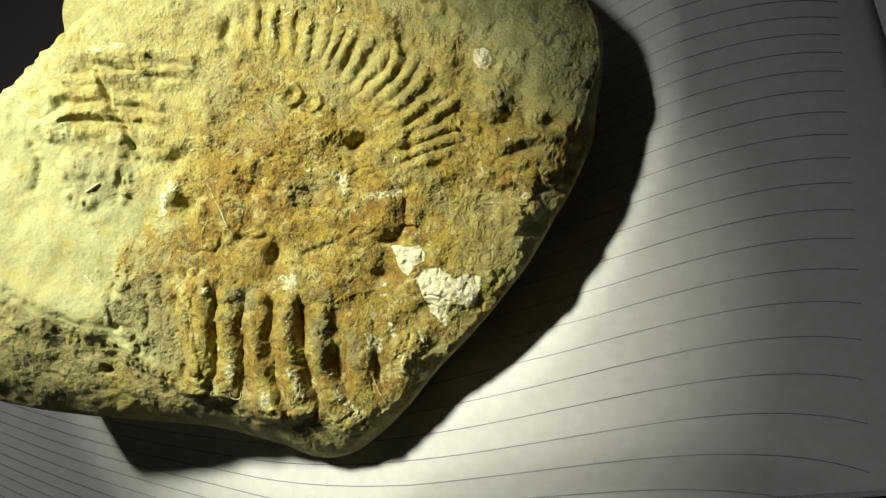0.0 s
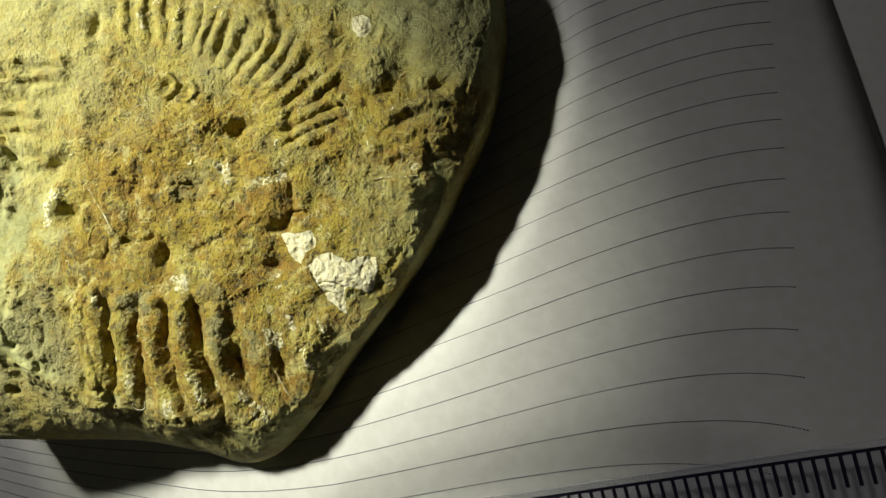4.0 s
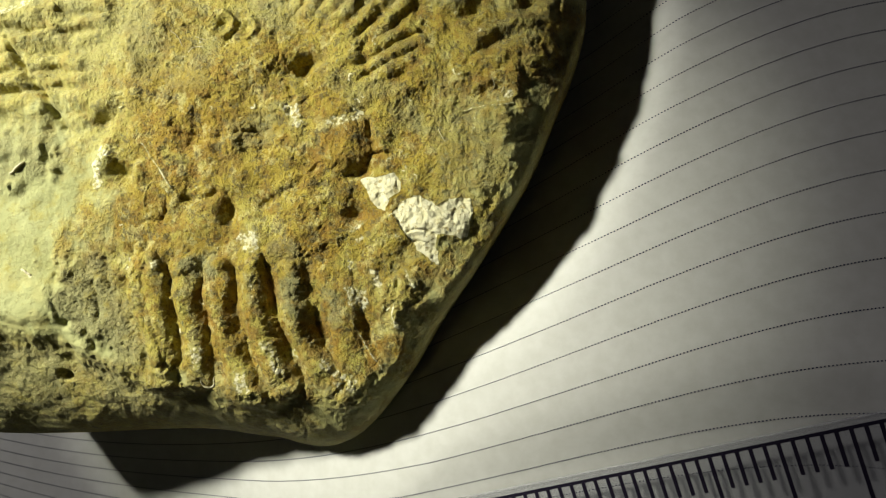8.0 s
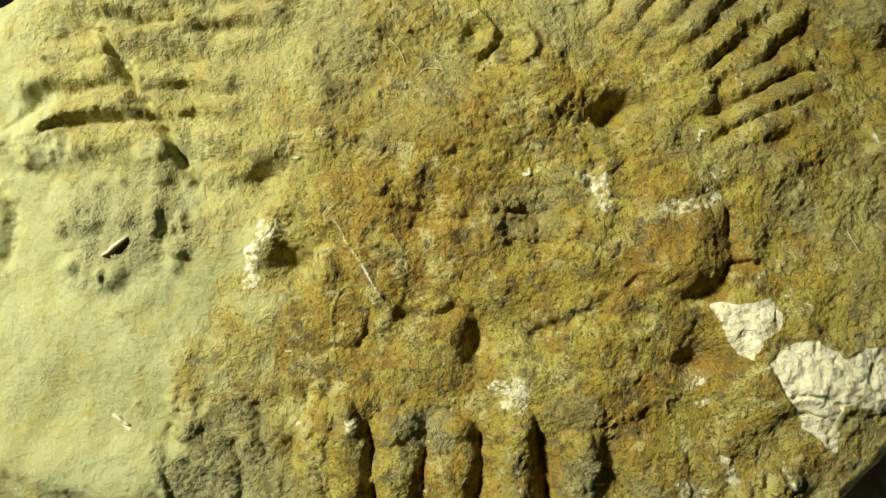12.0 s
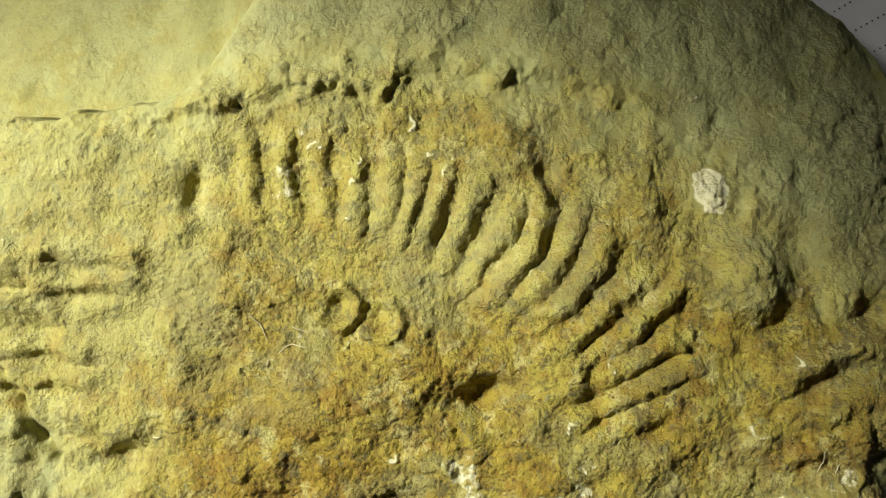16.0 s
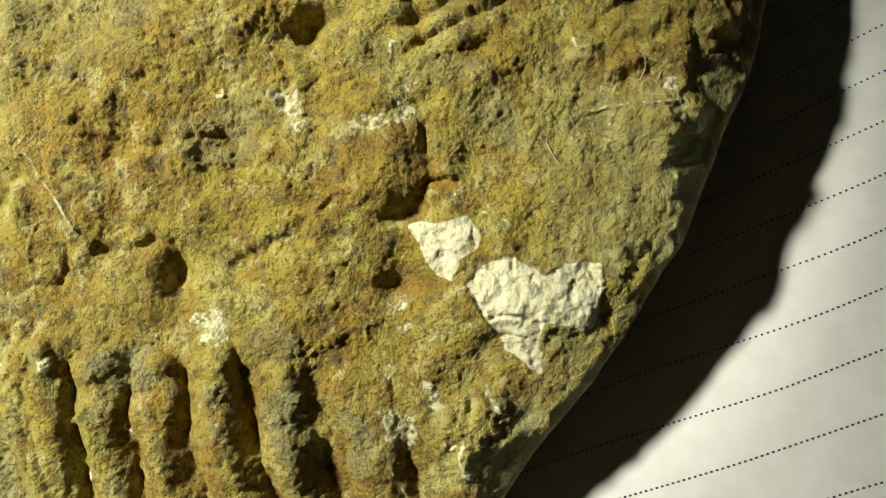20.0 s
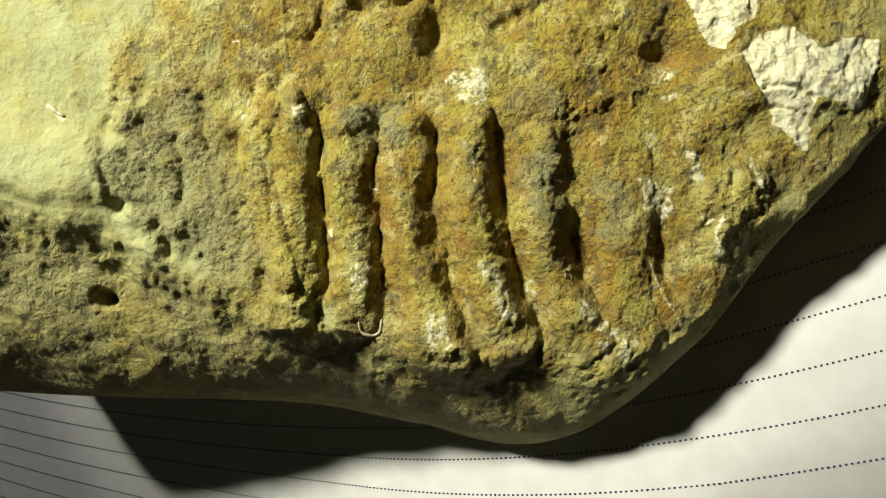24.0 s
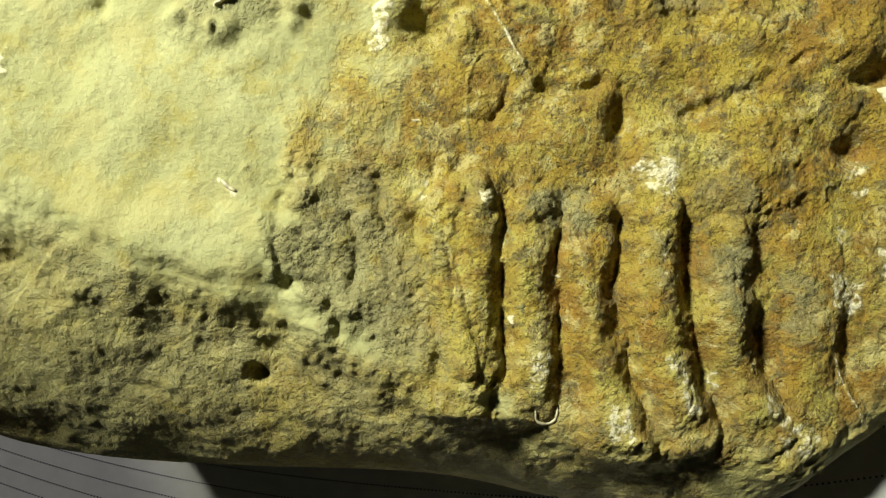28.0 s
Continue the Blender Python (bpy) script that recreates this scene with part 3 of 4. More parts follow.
# the upper fan: ribs with hollows between them
RIBS = ([(-17.5, 22.8), (-17.2, 20.5), (-17.2, 18.6)], [(-15.6, 22.3), (-15.6, 19.8), (-15.7, 18.1)], [(-14, 21.8), (-14, 19.9), (-14, 18.1)], [(-12.3, 21.4), (-12.4, 19.4), (-12.7, 17.5)], [(-10.7, 20.9), (-10.9, 18.9), (-11.5, 17.4)],
        [(-9.5, 20.2), (-10, 18.1), (-10.6, 16.9)], [(-8.2, 19.8), (-8.9, 18), (-9.7, 16.1)], [(-6.7, 19.1), (-7.6, 17.5), (-8.9, 15.4)], [(-5.1, 18.3), (-6, 16.5), (-7.4, 15.2), (-8.1, 14.3)],
        [(-4, 18), (-4.8, 15.9), (-6, 14.6), (-7.1, 13.7)], [(-2.6, 17.4), (-3.4, 15.7), (-4.6, 14.4), (-5.9, 13.3)], [(-1.6, 15.9), (-2.5, 14.4), (-3.9, 13.3), (-5.2, 12.5)],
        [(-0.3, 14.1), (-1.7, 12.9), (-3.5, 11.7), (-4.8, 11.1)], [(2.0, 13.9), (0.6, 13), (-1.2, 11.6), (-3.1, 10.6), (-4.6, 10.2)], [(1.4, 11.3), (-0.9, 10.4), (-3.2, 9.7), (-5, 9.3)],
        [(1.4, 9.9), (-0.8, 9.1), (-2.9, 8.4), (-4.5, 7.9)], [(0.3, 8.3), (-1.7, 7.7), (-3.7, 7)])
ribs = []
for line in RIBS:
    fine = spline(line, 12, False)
    ribs.append(fine[np.linspace(0, len(fine) - 1, 9).astype(int)])
for n, (a, b) in enumerate(zip(ribs[:-1], ribs[1:])):
    gap = np.hypot(*(a - b).T).mean()
    strong = (0.45, 0.6, 0.7, 0.55, 0.6, 0.7, 0.75, 1, 1, 1, 0.9, 1.05, 0.9, 1, 0.8, 0.8)[n]
    scoop([tuple(p) for p in (a + b) / 2], 0.34 * gap, 0.13 * strong * min(gap, 1.6), 0.3)
for a in ribs:
    column([tuple(p) for p in a[::2]], 0.5, 0.27)
    ridge([tuple(p) for p in a[::2]], 0.36, 0.06, 0.2, 0.9)
    RIB_LINES.append(([tuple(p) for p in a[::2]], 0.42))
ridge([(-18, 16.9), (-12, 16.0), (-9.2, 14.2), (-7, 12.2), (-6.1, 9.4)], 0.8, -0.25, 0.3)
# the left fan: broad smooth ribs on either side of a crack
for line, width, height in (([(-37.6, 11.4), (-34.2, 12.5), (-31.2, 12.6)], 0.8, 0.75), ([(-36.2, 10.6), (-32.7, 10.9), (-29.8, 10.2)], 0.8, 0.7), ([(-36.4, 14.2), (-34.4, 14.5), (-32.2, 14.4)], 0.7, 0.55), ([(-34.4, 18.2), (-31.3, 17.9), (-28.1, 17.7)], 0.8, 0.65), ([(-31.8, 15.9), (-29.6, 15.9), (-27.7, 15.6)], 0.7, 0.5),
                            ([(-27.2, 18.3), (-23.2, 17.4)], 0.65, 0.45), ([(-27.6, 16.7), (-23.3, 16.1)], 0.6, 0.45), ([(-30.3, 13.9), (-28, 13.7), (-26.0, 13.3)], 0.6, 0.45), ([(-29.6, 12.4), (-25.9, 11.9)], 0.6, 0.4), ([(-27.2, 15.0), (-24.2, 15.1)], 0.5, 0.3), ([(-28.9, 10.7), (-26, 10.4), (-23.9, 10.0)], 0.8, 0.45)):
    ridge(line, width, height, 0.2, 0.6)
    RIB_LINES.append((line, 0.75 * width))
for line, width, depth in (([(-32.2, 17.0), (-30.3, 16.7), (-28.5, 16.6)], 0.32, 0.75), ([(-35.2, 15.3), (-33.6, 15.2), (-32.0, 15.3)], 0.3, 0.7), ([(-35.6, 11.7), (-34.0, 11.9), (-31.8, 11.9), (-30.2, 11.7)], 0.34, 1.0), ([(-37.5, 12.1), (-35.8, 13.4), (-33.6, 13.7), (-31.2, 13.6)], 0.34, 0.75), ([(-35.2, 16.5), (-32.3, 16.5)], 0.35, 0.5),
                           ([(-27.3, 17.5), (-23.3, 16.7)], 0.28, 0.45), ([(-27.7, 15.9), (-23.4, 15.6)], 0.28, 0.4), ([(-30.2, 14.7), (-27.5, 14.4)], 0.28, 0.5), ([(-29.8, 13.1), (-25.8, 12.6)], 0.26, 0.4), ([(-28.9, 11.6), (-25.4, 11.1)], 0.3, 0.4), ([(-27.5, 9.6), (-24.6, 9.2)], 0.3, 0.35)):
    scoop(line, 1.25 * width, 0.6 * depth, 0.6)
ridge([(-32.1, 16.3), (-30.6, 13.4), (-29.9, 12.0), (-28.9, 10), (-28.1, 8.4)], 0.3, -0.6, 0.5)
ridge([(-38.5, 9.6), (-37.4, 7.8), (-37.8, 5.6)], 0.5, -0.35, 0.5)
# the right fan
for line in ([(10.8, 8.5), (7.3, 7.5), (3.8, 7)], [(10, 7), (7.3, 6.5), (4.8, 5.5)], [(7.8, 3.5), (5.3, 3.5)], [(11, 10.3), (8.3, 10), (5.3, 9)], [(8.8, 12), (6.3, 11.3), (4.3, 10.5)]):
    ridge(line, 0.65, 0.4, 0.4, 0.4)
    RIB_LINES.append((line, 0.5))
for line in ([(10.4, 9.4), (7.2, 8.8), (5, 8)], [(9.8, 5.2), (7, 5.1), (5, 4.7)], [(11.3, 11.6), (8, 11.1)]):
    scoop(line, 0.5, 0.26, 0.5)

# hollows, cracks and lumps
pit(-7.8, 9.4, 1.15, 0.75, 8, 3.8, 2.2)
pit(-9.9, 9.4, 0.9, 0.7, 10, 0.9)
ridge([(-9.1, 8.2), (-9.1, 7.2), (-9.4, 5.9)], 0.4, -0.4, 0.6)
pit(-13.8, 14.2, 0.5, 0.6, 0, 1.2)
ring(-13.8, 14.1, 0.95, -40, 220, 0.26, 0.45)
pit(-11.9, 13.4, 0.45, 0.5, 0, 0.9)
ring(-11.9, 13.3, 0.9, -50, 200, 0.26, 0.45)
pit(-9.5, 12.2, 0.5, 0.8, 0, 0.9)
pit(-24.6, 8.2, 1.15, 0.6, 8, 1.9)
mound(-24.8, 9.3, 1.2, 0.45, 0.5, 5)
pit(-23.4, 3.8, 0.75, 0.95, 30, 1.7)
mound(-21.9, 3.5, 0.75, 0.6)
mound(-25, 4.9, 1.1, 0.5, 0.8, 60)
pit(-15.2, -0.4, 0.45, 1.0, -12, 1.8)
mound(-17.3, -0.6, 1.8, 0.55)
pit(-5.5, -2.4, 1.1, 0.7, 0, 1.3, 2.6)
pit(-7.0, -2.3, 0.5, 0.5, 0, 0.6)
pit(-4.6, 0.7, 1.1, 0.42, 5, 1.4)
mound(-5.6, 3.1, 2.1, 0.7, 0.85)
ridge([(-3.4, 4.2), (-3.3, 2.6), (-3.9, 1.4)], 0.36, -0.32, 0.5)
ridge([(-12.5, -0.4), (-10.6, 0.1), (-9.2, 0.6), (-8.9, 1.2)], 0.34, -0.22, 0.6)
ridge([(-18.5, 1.1), (-17.2, 0.8), (-16, 1.1)], 0.32, -0.5)
mound(-15.2, 3, 1.8, 0.4)
mound(-10.6, 3.2, 1.2, 0.3)
mound(-19.6, 6.6, 2.2, 0.35, 0.8)
mound(-15.6, 8.2, 2.0, 0.35)
mound(-13.6, -1.8, 1.3, 0.3)
mound(-9.4, -2.6, 1.6, 0.35)
pit(-20.0, 20.0, 0.45, 1.2, -10, 1.6)
pit(-22.2, -2.4, 0.35, 0.5, 0, 1.1)
mound(4.6, 13.3, 2.0, 1.0, 0.8, -15)
pit(5.7, 11.2, 1.2, 0.5, 20, 1.2)
mound(3.4, 17.1, 0.9, 0.3)
pit(-3.7, 19.0, 0.5, 0.65, 0, 1.2)
pit(5.2, 5.3, 0.7, 0.3, 20, 0.6)
pit(7.0, 6.7, 0.4, 0.35, 0, 0.9)
pit(-16.9, 5.6, 1.1, 0.3, -15, 0.5)
pit(-12.2, 5.0, 0.9, 0.35, 10, 0.5)
pit(-29.6, 5.9, 0.5, 0.9, -20, 0.8)
# the pale cap breaks off along a ragged ledge above the upper fan
cap = np.interp(U, [-24, -20.8, -18.6, -16.2, -12.8, -10.6, -10.0, -7.4, -5.4, -2.2, 1.5, 3.4], [23.4, 23.7, 24.1, 24.2, 24.2, 23.6, 24.7, 24.8, 23.7, 23.6, 21.3, 18.7])
above = V - cap + 0.45 * edge + 0.3 * rough_c
W += 0.4 * smooth(above, -0.6, 0.5) * np.exp(-np.maximum(above, 0) / 5) * smooth(U, -24, -21) * (1 - smooth(U, 0, 3.4))
# the broken block beside the lower fan, split by joints
for line in ([(-30.0, -3.4), (-30.2, -5.4), (-30.0, -7.4)], [(-29.9, -7.0), (-28.2, -7.5), (-27.8, -9.4)], [(-27.4, -3), (-26.8, -5.6), (-27.3, -7.6)], [(-25.6, -2.6), (-25.5, -4.6), (-24.6, -6)]):
    ridge(line, 0.3, -0.25, 0.5)
mound(-26.6, -7.2, 2.4, -0.2)
dice = random.Random(5)
for _ in range(46):
    u, v = dice.uniform(-30, -24), dice.uniform(-10.5, -2.5)
    mound(u, v, dice.uniform(0.25, 0.7), dice.uniform(-0.04, 0.2) * smooth(-v - u, 27.5, 31), dice.uniform(0.5, 1), dice.uniform(0, 180))
for _ in range(60):
    u, v = dice.uniform(-35, -28), dice.uniform(4, 9.2)
    mound(u, v, dice.uniform(0.3, 0.9), dice.uniform(-0.12, 0.32), dice.uniform(0.5, 1), dice.uniform(0, 180))
for _ in range(10):
    u, v, a, size = dice.uniform(-23, 6), dice.uniform(-3, 13), dice.uniform(0, 3.14), dice.uniform(0.4, 1.5)
    bend = dice.uniform(-0.5, 0.5)
    ridge([(u, v), (u + size * math.cos(a), v + size * math.sin(a)), (u + 2 * size * math.cos(a + bend), v + 2 * size * math.sin(a + bend))], dice.uniform(0.15, 0.28), -dice.uniform(0.1, 0.25), 0.6)
for _ in range(35):
    u, v = dice.uniform(4, 12.5), dice.uniform(13.5, 28)
    pit(u, v, dice.uniform(0.12, 0.3), dice.uniform(0.2, 0.7), dice.uniform(-50, 10), dice.uniform(0.1, 0.3), 1.4)
for _ in range(90):
    mound(dice.uniform(-24, 8), dice.uniform(-5, 22), dice.uniform(0.4, 1.6), dice.uniform(0.06, 0.3), dice.uniform(0.6, 1), dice.uniform(0, 180))
for _ in range(90):
    mound(dice.uniform(-23, -5), dice.uniform(-14, -4), dice.uniform(0.2, 0.5), dice.uniform(-0.12, 0.16), dice.uniform(0.6, 1), dice.uniform(0, 180))

# white crust, shell flecks and seams
blot(white, [(-4.7, 0.3), (-3.4, 0.25), (-2.0, 0.35), (-1.5, -0.4), (-1.7, -1.1), (-2.5, -1.6), (-3.0, -2.4), (-3.7, -2.2), (-4.1, -1.2)], 0.15, 1, 0.18)
blot(white, [(-2.6, -2.7), (-1.7, -1.8), (-0.3, -1.6), (0.8, -2.4), (1.8, -2.0), (3.3, -2.4), (3.1, -3.8), (2.7, -5.3), (1.6, -4.9), (0.6, -4.7), (0.3, -6.8), (-0.4, -6.1), (-1.2, -5.6), (-1.6, -4.6)], 0.15, 1, 0.25)
ridge([(-1.6, -4.1), (-0.6, -4.15), (0.6, -4.75)], 0.1, -0.16)
ridge([(0.4, -2.6), (0.9, -3.4), (1.9, -3.9)], 0.08, -0.08)
blot(white, [(-15.1, -2.9), (-13.9, -2.2), (-12.9, -2.8), (-13.1, -3.8), (-14.5, -3.8)], 1.2, 0.6, 0.8)
blot(white, [(-26.3, 4.9), (-24.9, 6.4), (-23.9, 5.9), (-25.5, 2.8)], 0.7, 0.62, 0.5)
blot(white, [(2.9, 18.2), (3.6, 18.5), (4.3, 18.0), (4.4, 17.0), (3.9, 16.3), (3.1, 16.4), (2.7, 17.2)], 0.3, 1.0, 0.15)
blot(white, [(-44.2, 3.4), (-42.6, 3.6), (-42.4, 2.0), (-43.8, 1.6)], 0.8, 0.9, 1.0)
for spot in ([(-4.8, -6.5), (-4.3, -6.8), (-3.9, -8.0), (-4.3, -9.2), (-4.6, -7.7)], [(-6.9, -7.5), (-5.4, -7.9), (-5.3, -9.0), (-6.0, -9.7), (-6.8, -8.7)], [(-2.4, -6.6), (-2.0, -7.0), (-1.7, -8.2), (-2.0, -8.0)],
             [(-6.1, -3.9), (-4.9, -3.9), (-4.0, -3.2), (-3.9, -3.7), (-5.4, -4.4)], [(-4.6, -9.7), (-3.9, -10.4), (-2.9, -10.8), (-3.2, -11.6), (-4.1, -10.7)], [(-8.8, -14.5), (-8.2, -14.5), (-8.4, -15.2)],
             [(-8.1, -15.1), (-7.3, -14.5), (-7.1, -15.4), (-7.6, -16.2)], [(-6.6, -5.3), (-5.4, -5.3), (-5.8, -6.4), (-6.5, -6.3)]):
    blot(white, spot, 0.4, 0.58, 0.4)
vein([(-6.7, -10.0), (-6.1, -11.8), (-5.1, -14.1)], 0.09, 0.03, 0.6)
for spot in ([(-14.6, -5), (-13.4, -5.4), (-13.2, -8.6), (-14.2, -8.4)],
             [(-17.1, -6.2), (-16.4, -6.4), (-16.5, -7.4), (-17, -7.2)], [(-19.6, -10.3), (-18.7, -10.6), (-18.9, -12.4), (-19.3, -12.5)], [(-13.6, -10.8), (-12.8, -11.4), (-12.4, -13.6), (-13, -13.2)], [(-10.2, -11.8), (-9.2, -12), (-8.6, -13.8), (-9.6, -13.4)],
             [(-7.9, -14.2), (-7.2, -14.4), (-6.9, -15.6), (-7.4, -15.6)], [(-16.4, -12.8), (-15.8, -13), (-15.5, -14.2), (-16.1, -14.1)], [(-15.9, 20.6), (-15.3, 20.4), (-15.4, 19), (-15.8, 19.2)], [(-14.9, 22.9), (-14.2, 22.7), (-14.3, 22), (-14.8, 22.1)], [(-1.4, 21.5), (-0.6, 21.4), (-0.7, 20.9), (-1.3, 20.9)],
             [(-25, -2.8), (-23.6, -2.4), (-23.4, -4), (-24.4, -4.2)], [(-21.8, -3.2), (-20.8, -3.2), (-20.8, -4), (-21.6, -4.2)], [(-33, 18.6), (-31, 19.4), (-28, 19), (-31, 18)],
             [(5.4, 4.6), (7.2, 4.8), (7.2, 4.2), (5.6, 3.8)], [(-6.8, 5), (-3.6, 5.4), (-3, 4.8), (-6, 4.4)], [(-9.4, 6.6), (-8.2, 7.2), (-8.2, 4.6), (-9.6, 4.8)], [(-7.2, -3.6), (-5.4, -3.2), (-4.4, -2.7), (-6.2, -3.8)], [(-32.9, -2.4), (-32.2, -2.6), (-32.0, -3.1), (-32.6, -3.1)]):
    blot(white, spot, 0.6, 0.56, 0.6)
vein([(-21.3, 5.8), (-20.2, 3.8), (-19.3, 1.9)], 0.09, 0.1, 0.7)
vein([(-21.8, -2.2), (-21.8, 0), (-21.8, 1.6), (-21.1, 2.6), (-19.9, 2.7)], 0.07, 0.06, 0.35)
vein([(3.6, 4.0), (5.5, 4.0), (7.4, 3.9)], 0.1, 0.15, 0.5)
vein([(-3.2, -9.2), (-3.7, -10.2), (-3.0, -11.2)], 0.14, 0.1, 0.6)
vein([(-32.7, 5.2), (-31.4, 6.0)], 0.13, 0.15, 0.7)
for _ in range(70):
    u, v, a = dice.uniform(-24, 8), dice.uniform(-14, 22), dice.uniform(0, 6.3)
    r = dice.uniform(0.12, 0.4)
    vein([(u, v), (u + r * math.cos(a), v + r * math.sin(a)), (u + 1.6 * r * math.cos(a + 0.7), v + 1.6 * r * math.sin(a + 0.7))], dice.uniform(0.06, 0.12), 0.05, dice.uniform(0.4, 0.8))
for _ in range(16):
    u, v, a = dice.gauss(-15.6, 1.6), dice.gauss(11.9, 0.9), dice.uniform(0, 6.3)
    r = dice.uniform(0.1, 0.35)
    vein([(u, v), (u + r * math.cos(a), v + r * math.sin(a)), (u + 1.6 * r * math.cos(a + 0.7), v + 1.6 * r * math.sin(a + 0.7))], dice.uniform(0.05, 0.09), 0.02, dice.uniform(0.4, 0.7))

# relief of the rock itself
rind = np.clip(np.maximum(1.25 * ochre, 0.95 * grey) + 0.05, 0, 1)
calm = np.ones(U.shape)
fade(calm, [(-18, 22.5), (-8, 21), (-1, 18), (2, 14), (2, 8), (-5, 7), (-8, 13), (-18, 17)], 0.33, 2.5)
fade(calm, [(-24, -4.5), (-5, -5), (-5, -15), (-20, -13)], 0.3, 2)
fade(calm, [(-27, 7), (-22, 5), (-13, 1.5), (-11.5, -3.6), (-22, -2.8), (-28, -3)], 0.4, 3)
fade(calm, [(-38, 19), (-22, 19), (-22, 10), (-28, 9), (-38, 9.5)], 0.4, 3)
fade(calm, CHUNK, 0.3, 2.5)
fade(calm, [(2, 6), (6, 2), (5, -1.6), (1.5, -1)], 0.75, 1.5)


wander = 0.10 * rough_c, 0.10 * lumps(U, V, 0.9, 3)
big, mid_size, small, sand = (crumbs(U + wander[0], V + wander[1], size, seed) for seed, size in ((11, 1.9), (12, 0.75), (13, 0.38), (14, 0.21)))
patchy = smooth(lumps(U, V, 4.5, 3), -0.4, 0.5)
broken, fine_broken = lumps(U, V, 1.3, 4, 0.55), lumps(U, V, 0.5, 3, 0.7)
broken = np.where(broken < -0.1, -0.1 + 0.35 * (broken + 0.1), broken)          # more bumps than holes
felt = sand + 0.6 * crumbs(U, V, 0.15, 15)
relief = rind * calm * (0.36 * lumps(U, V, 2.8, 2, 0.45) + 0.15 * big + (0.03 + 0.09 * patchy) * mid_size + 0.13 * broken)
relief += rind * (0.7 + 0.3 * calm) * ((0.03 + 0.05 * patchy) * small + 0.05 * felt + 0.06 * patchy * broken + 0.05 * fine_broken)
relief += 0.015 * felt + 0.015 * small + 0.12 * lumps(U, V, 2.4, 4, 0.5)
relief += grey * (0.03 * small + 0.025 * felt + 0.02 * broken)
W += 0.3 * lumps(U, V, 5, 3) + relief * (1 - 0.35 * white)
W += white * (0.07 + 0.08 * lumps(U, V, 0.7, 3) + 0.04 * small - 0.12 * np.maximum(0, 1 - 9 * np.abs(lumps(U, V, 1.5, 2))))

# the flanks: from the face's rim down to the outline, then under it to the page
d_rim, _, _ = near_line(U, V, RIM, True)
d_out, ox, oy = near_line(U, V, OUTER, True)
in_rim, in_out = inside(U, V, RIM), inside(U, V, OUTER)
signed = np.where(in_rim, d_rim, -d_rim) + (0.25 + 0.25 * smooth(-U, 18, 26)) * edge
in_rim, d_rim = signed > 0, np.abs(signed)
share = np.where(in_rim, 0, d_rim / (d_rim + np.maximum(d_out, 0.02)))
share = np.where(in_out, share, 1)
foot = np.maximum(page_bend(ox, oy) - 5 * smooth(oy, -17, -5) + 1.2, base_level(ox, oy) - 9)
left = smooth(-U, 20, 30) * smooth(-V, -6, 2)          # the high broken edge under the pale face
flank = (0.26 + 0.25 * left) * lumps(U, V, 4.4, 3, 0.5) + (0.05 + 0.10 * left) * big + (0.03 + 0.03 * left) * mid_size + (0.03 + 0.03 * left) * small + 0.03 * felt + (0.05 + 0.05 * left) * broken + 0.12 * left * lumps(0.45 * U, V + 0.25 * U, 1.3, 3)
low = np.maximum(left, smooth(-V, 5, 11))
right = smooth(U, -8, 0) * smooth(-V, -16, -8)
back = smooth(-U, 15, 20) * smooth(V, 17, 21)          # the top, where the stone breaks off to a lower shoulder
first = 0.05 * low + 0.10 * left + 0.05 * right + 0.72 * back
fall = first * smooth(d_rim, 0, 1.6 + 1.2 * left) + (1 - first) * ((1 - right) * (0.5 * share + 0.5 * share ** 3) + right * (0.05 * share + 0.95 * share ** 9))
drop = 0.35 + 0.25 * left
round_off = drop * np.exp(-(d_rim / (0.6 + 0.3 * left)) ** 2)
W = np.where(in_rim, W - round_off, W - drop + (foot - W + drop) * fall + flank * smooth(d_rim, 0.2, 2.5) * smooth(d_out, 0, 0.8))
part = local([(-32.0, -11.4)], 2)
W[part] -= 1.3 * np.exp(-(np.hypot(U[part] + 32.0 + 0.3 * rough_a[part], 1.2 * (V[part] + 11.4)) / 0.5) ** 3)
outside = smooth(-signed + 0.9 * rough_a + 0.8 * edge, -0.6, 2.2)
side = smooth(U, -14, -4)
outside = outside * (1 - 0.7 * back)
ochre = ochre * np.where(in_rim, 1, np.exp(-d_rim / (1.2 + 3 * side))) + outside * (0.4 + 0.45 * smooth(lumps(U, V, 4, 3), -0.5, 0.6))
rust = rust * np.where(in_rim, 1, np.exp(-d_rim / (1.5 + 3 * side))) + outside * 0.4 * smooth(lumps(U, V, 3, 3), 0, 0.7)
# grey of the flank's rock, deepened to put its shade into the colour
grey = np.maximum(grey, outside * (1 - 0.4 * side) * (0.4 + 0.3 * smooth(lumps(U, V, 3, 3), -0.4, 0.5)))

ochre *= 1 - 0.75 * white
keep_v = in_out
cell = keep_v[:-1, :-1] | keep_v[1:, :-1] | keep_v[:-1, 1:] | keep_v[1:, 1:]
snapU, snapV = np.where(in_out, U, ox), np.where(in_out, V, oy)
index = np.full(U.shape, -1)
used = np.zeros(U.shape, bool)
used[:-1, :-1] |= cell; used[1:, :-1] |= cell; used[:-1, 1:] |= cell; used[1:, 1:] |= cell
index[used] = np.arange(used.sum())
co = np.stack([snapU[used], snapV[used], W[used]], -1)
jj, ii = np.nonzero(cell)
quads = np.stack([index[jj, ii], index[jj, ii + 1], index[jj + 1, ii + 1], index[jj + 1, ii]], -1)
fields = {"ochre": ochre[used], "white": white[used], "grey": grey[used], "rust": rust[used], "cream": cream[used]}
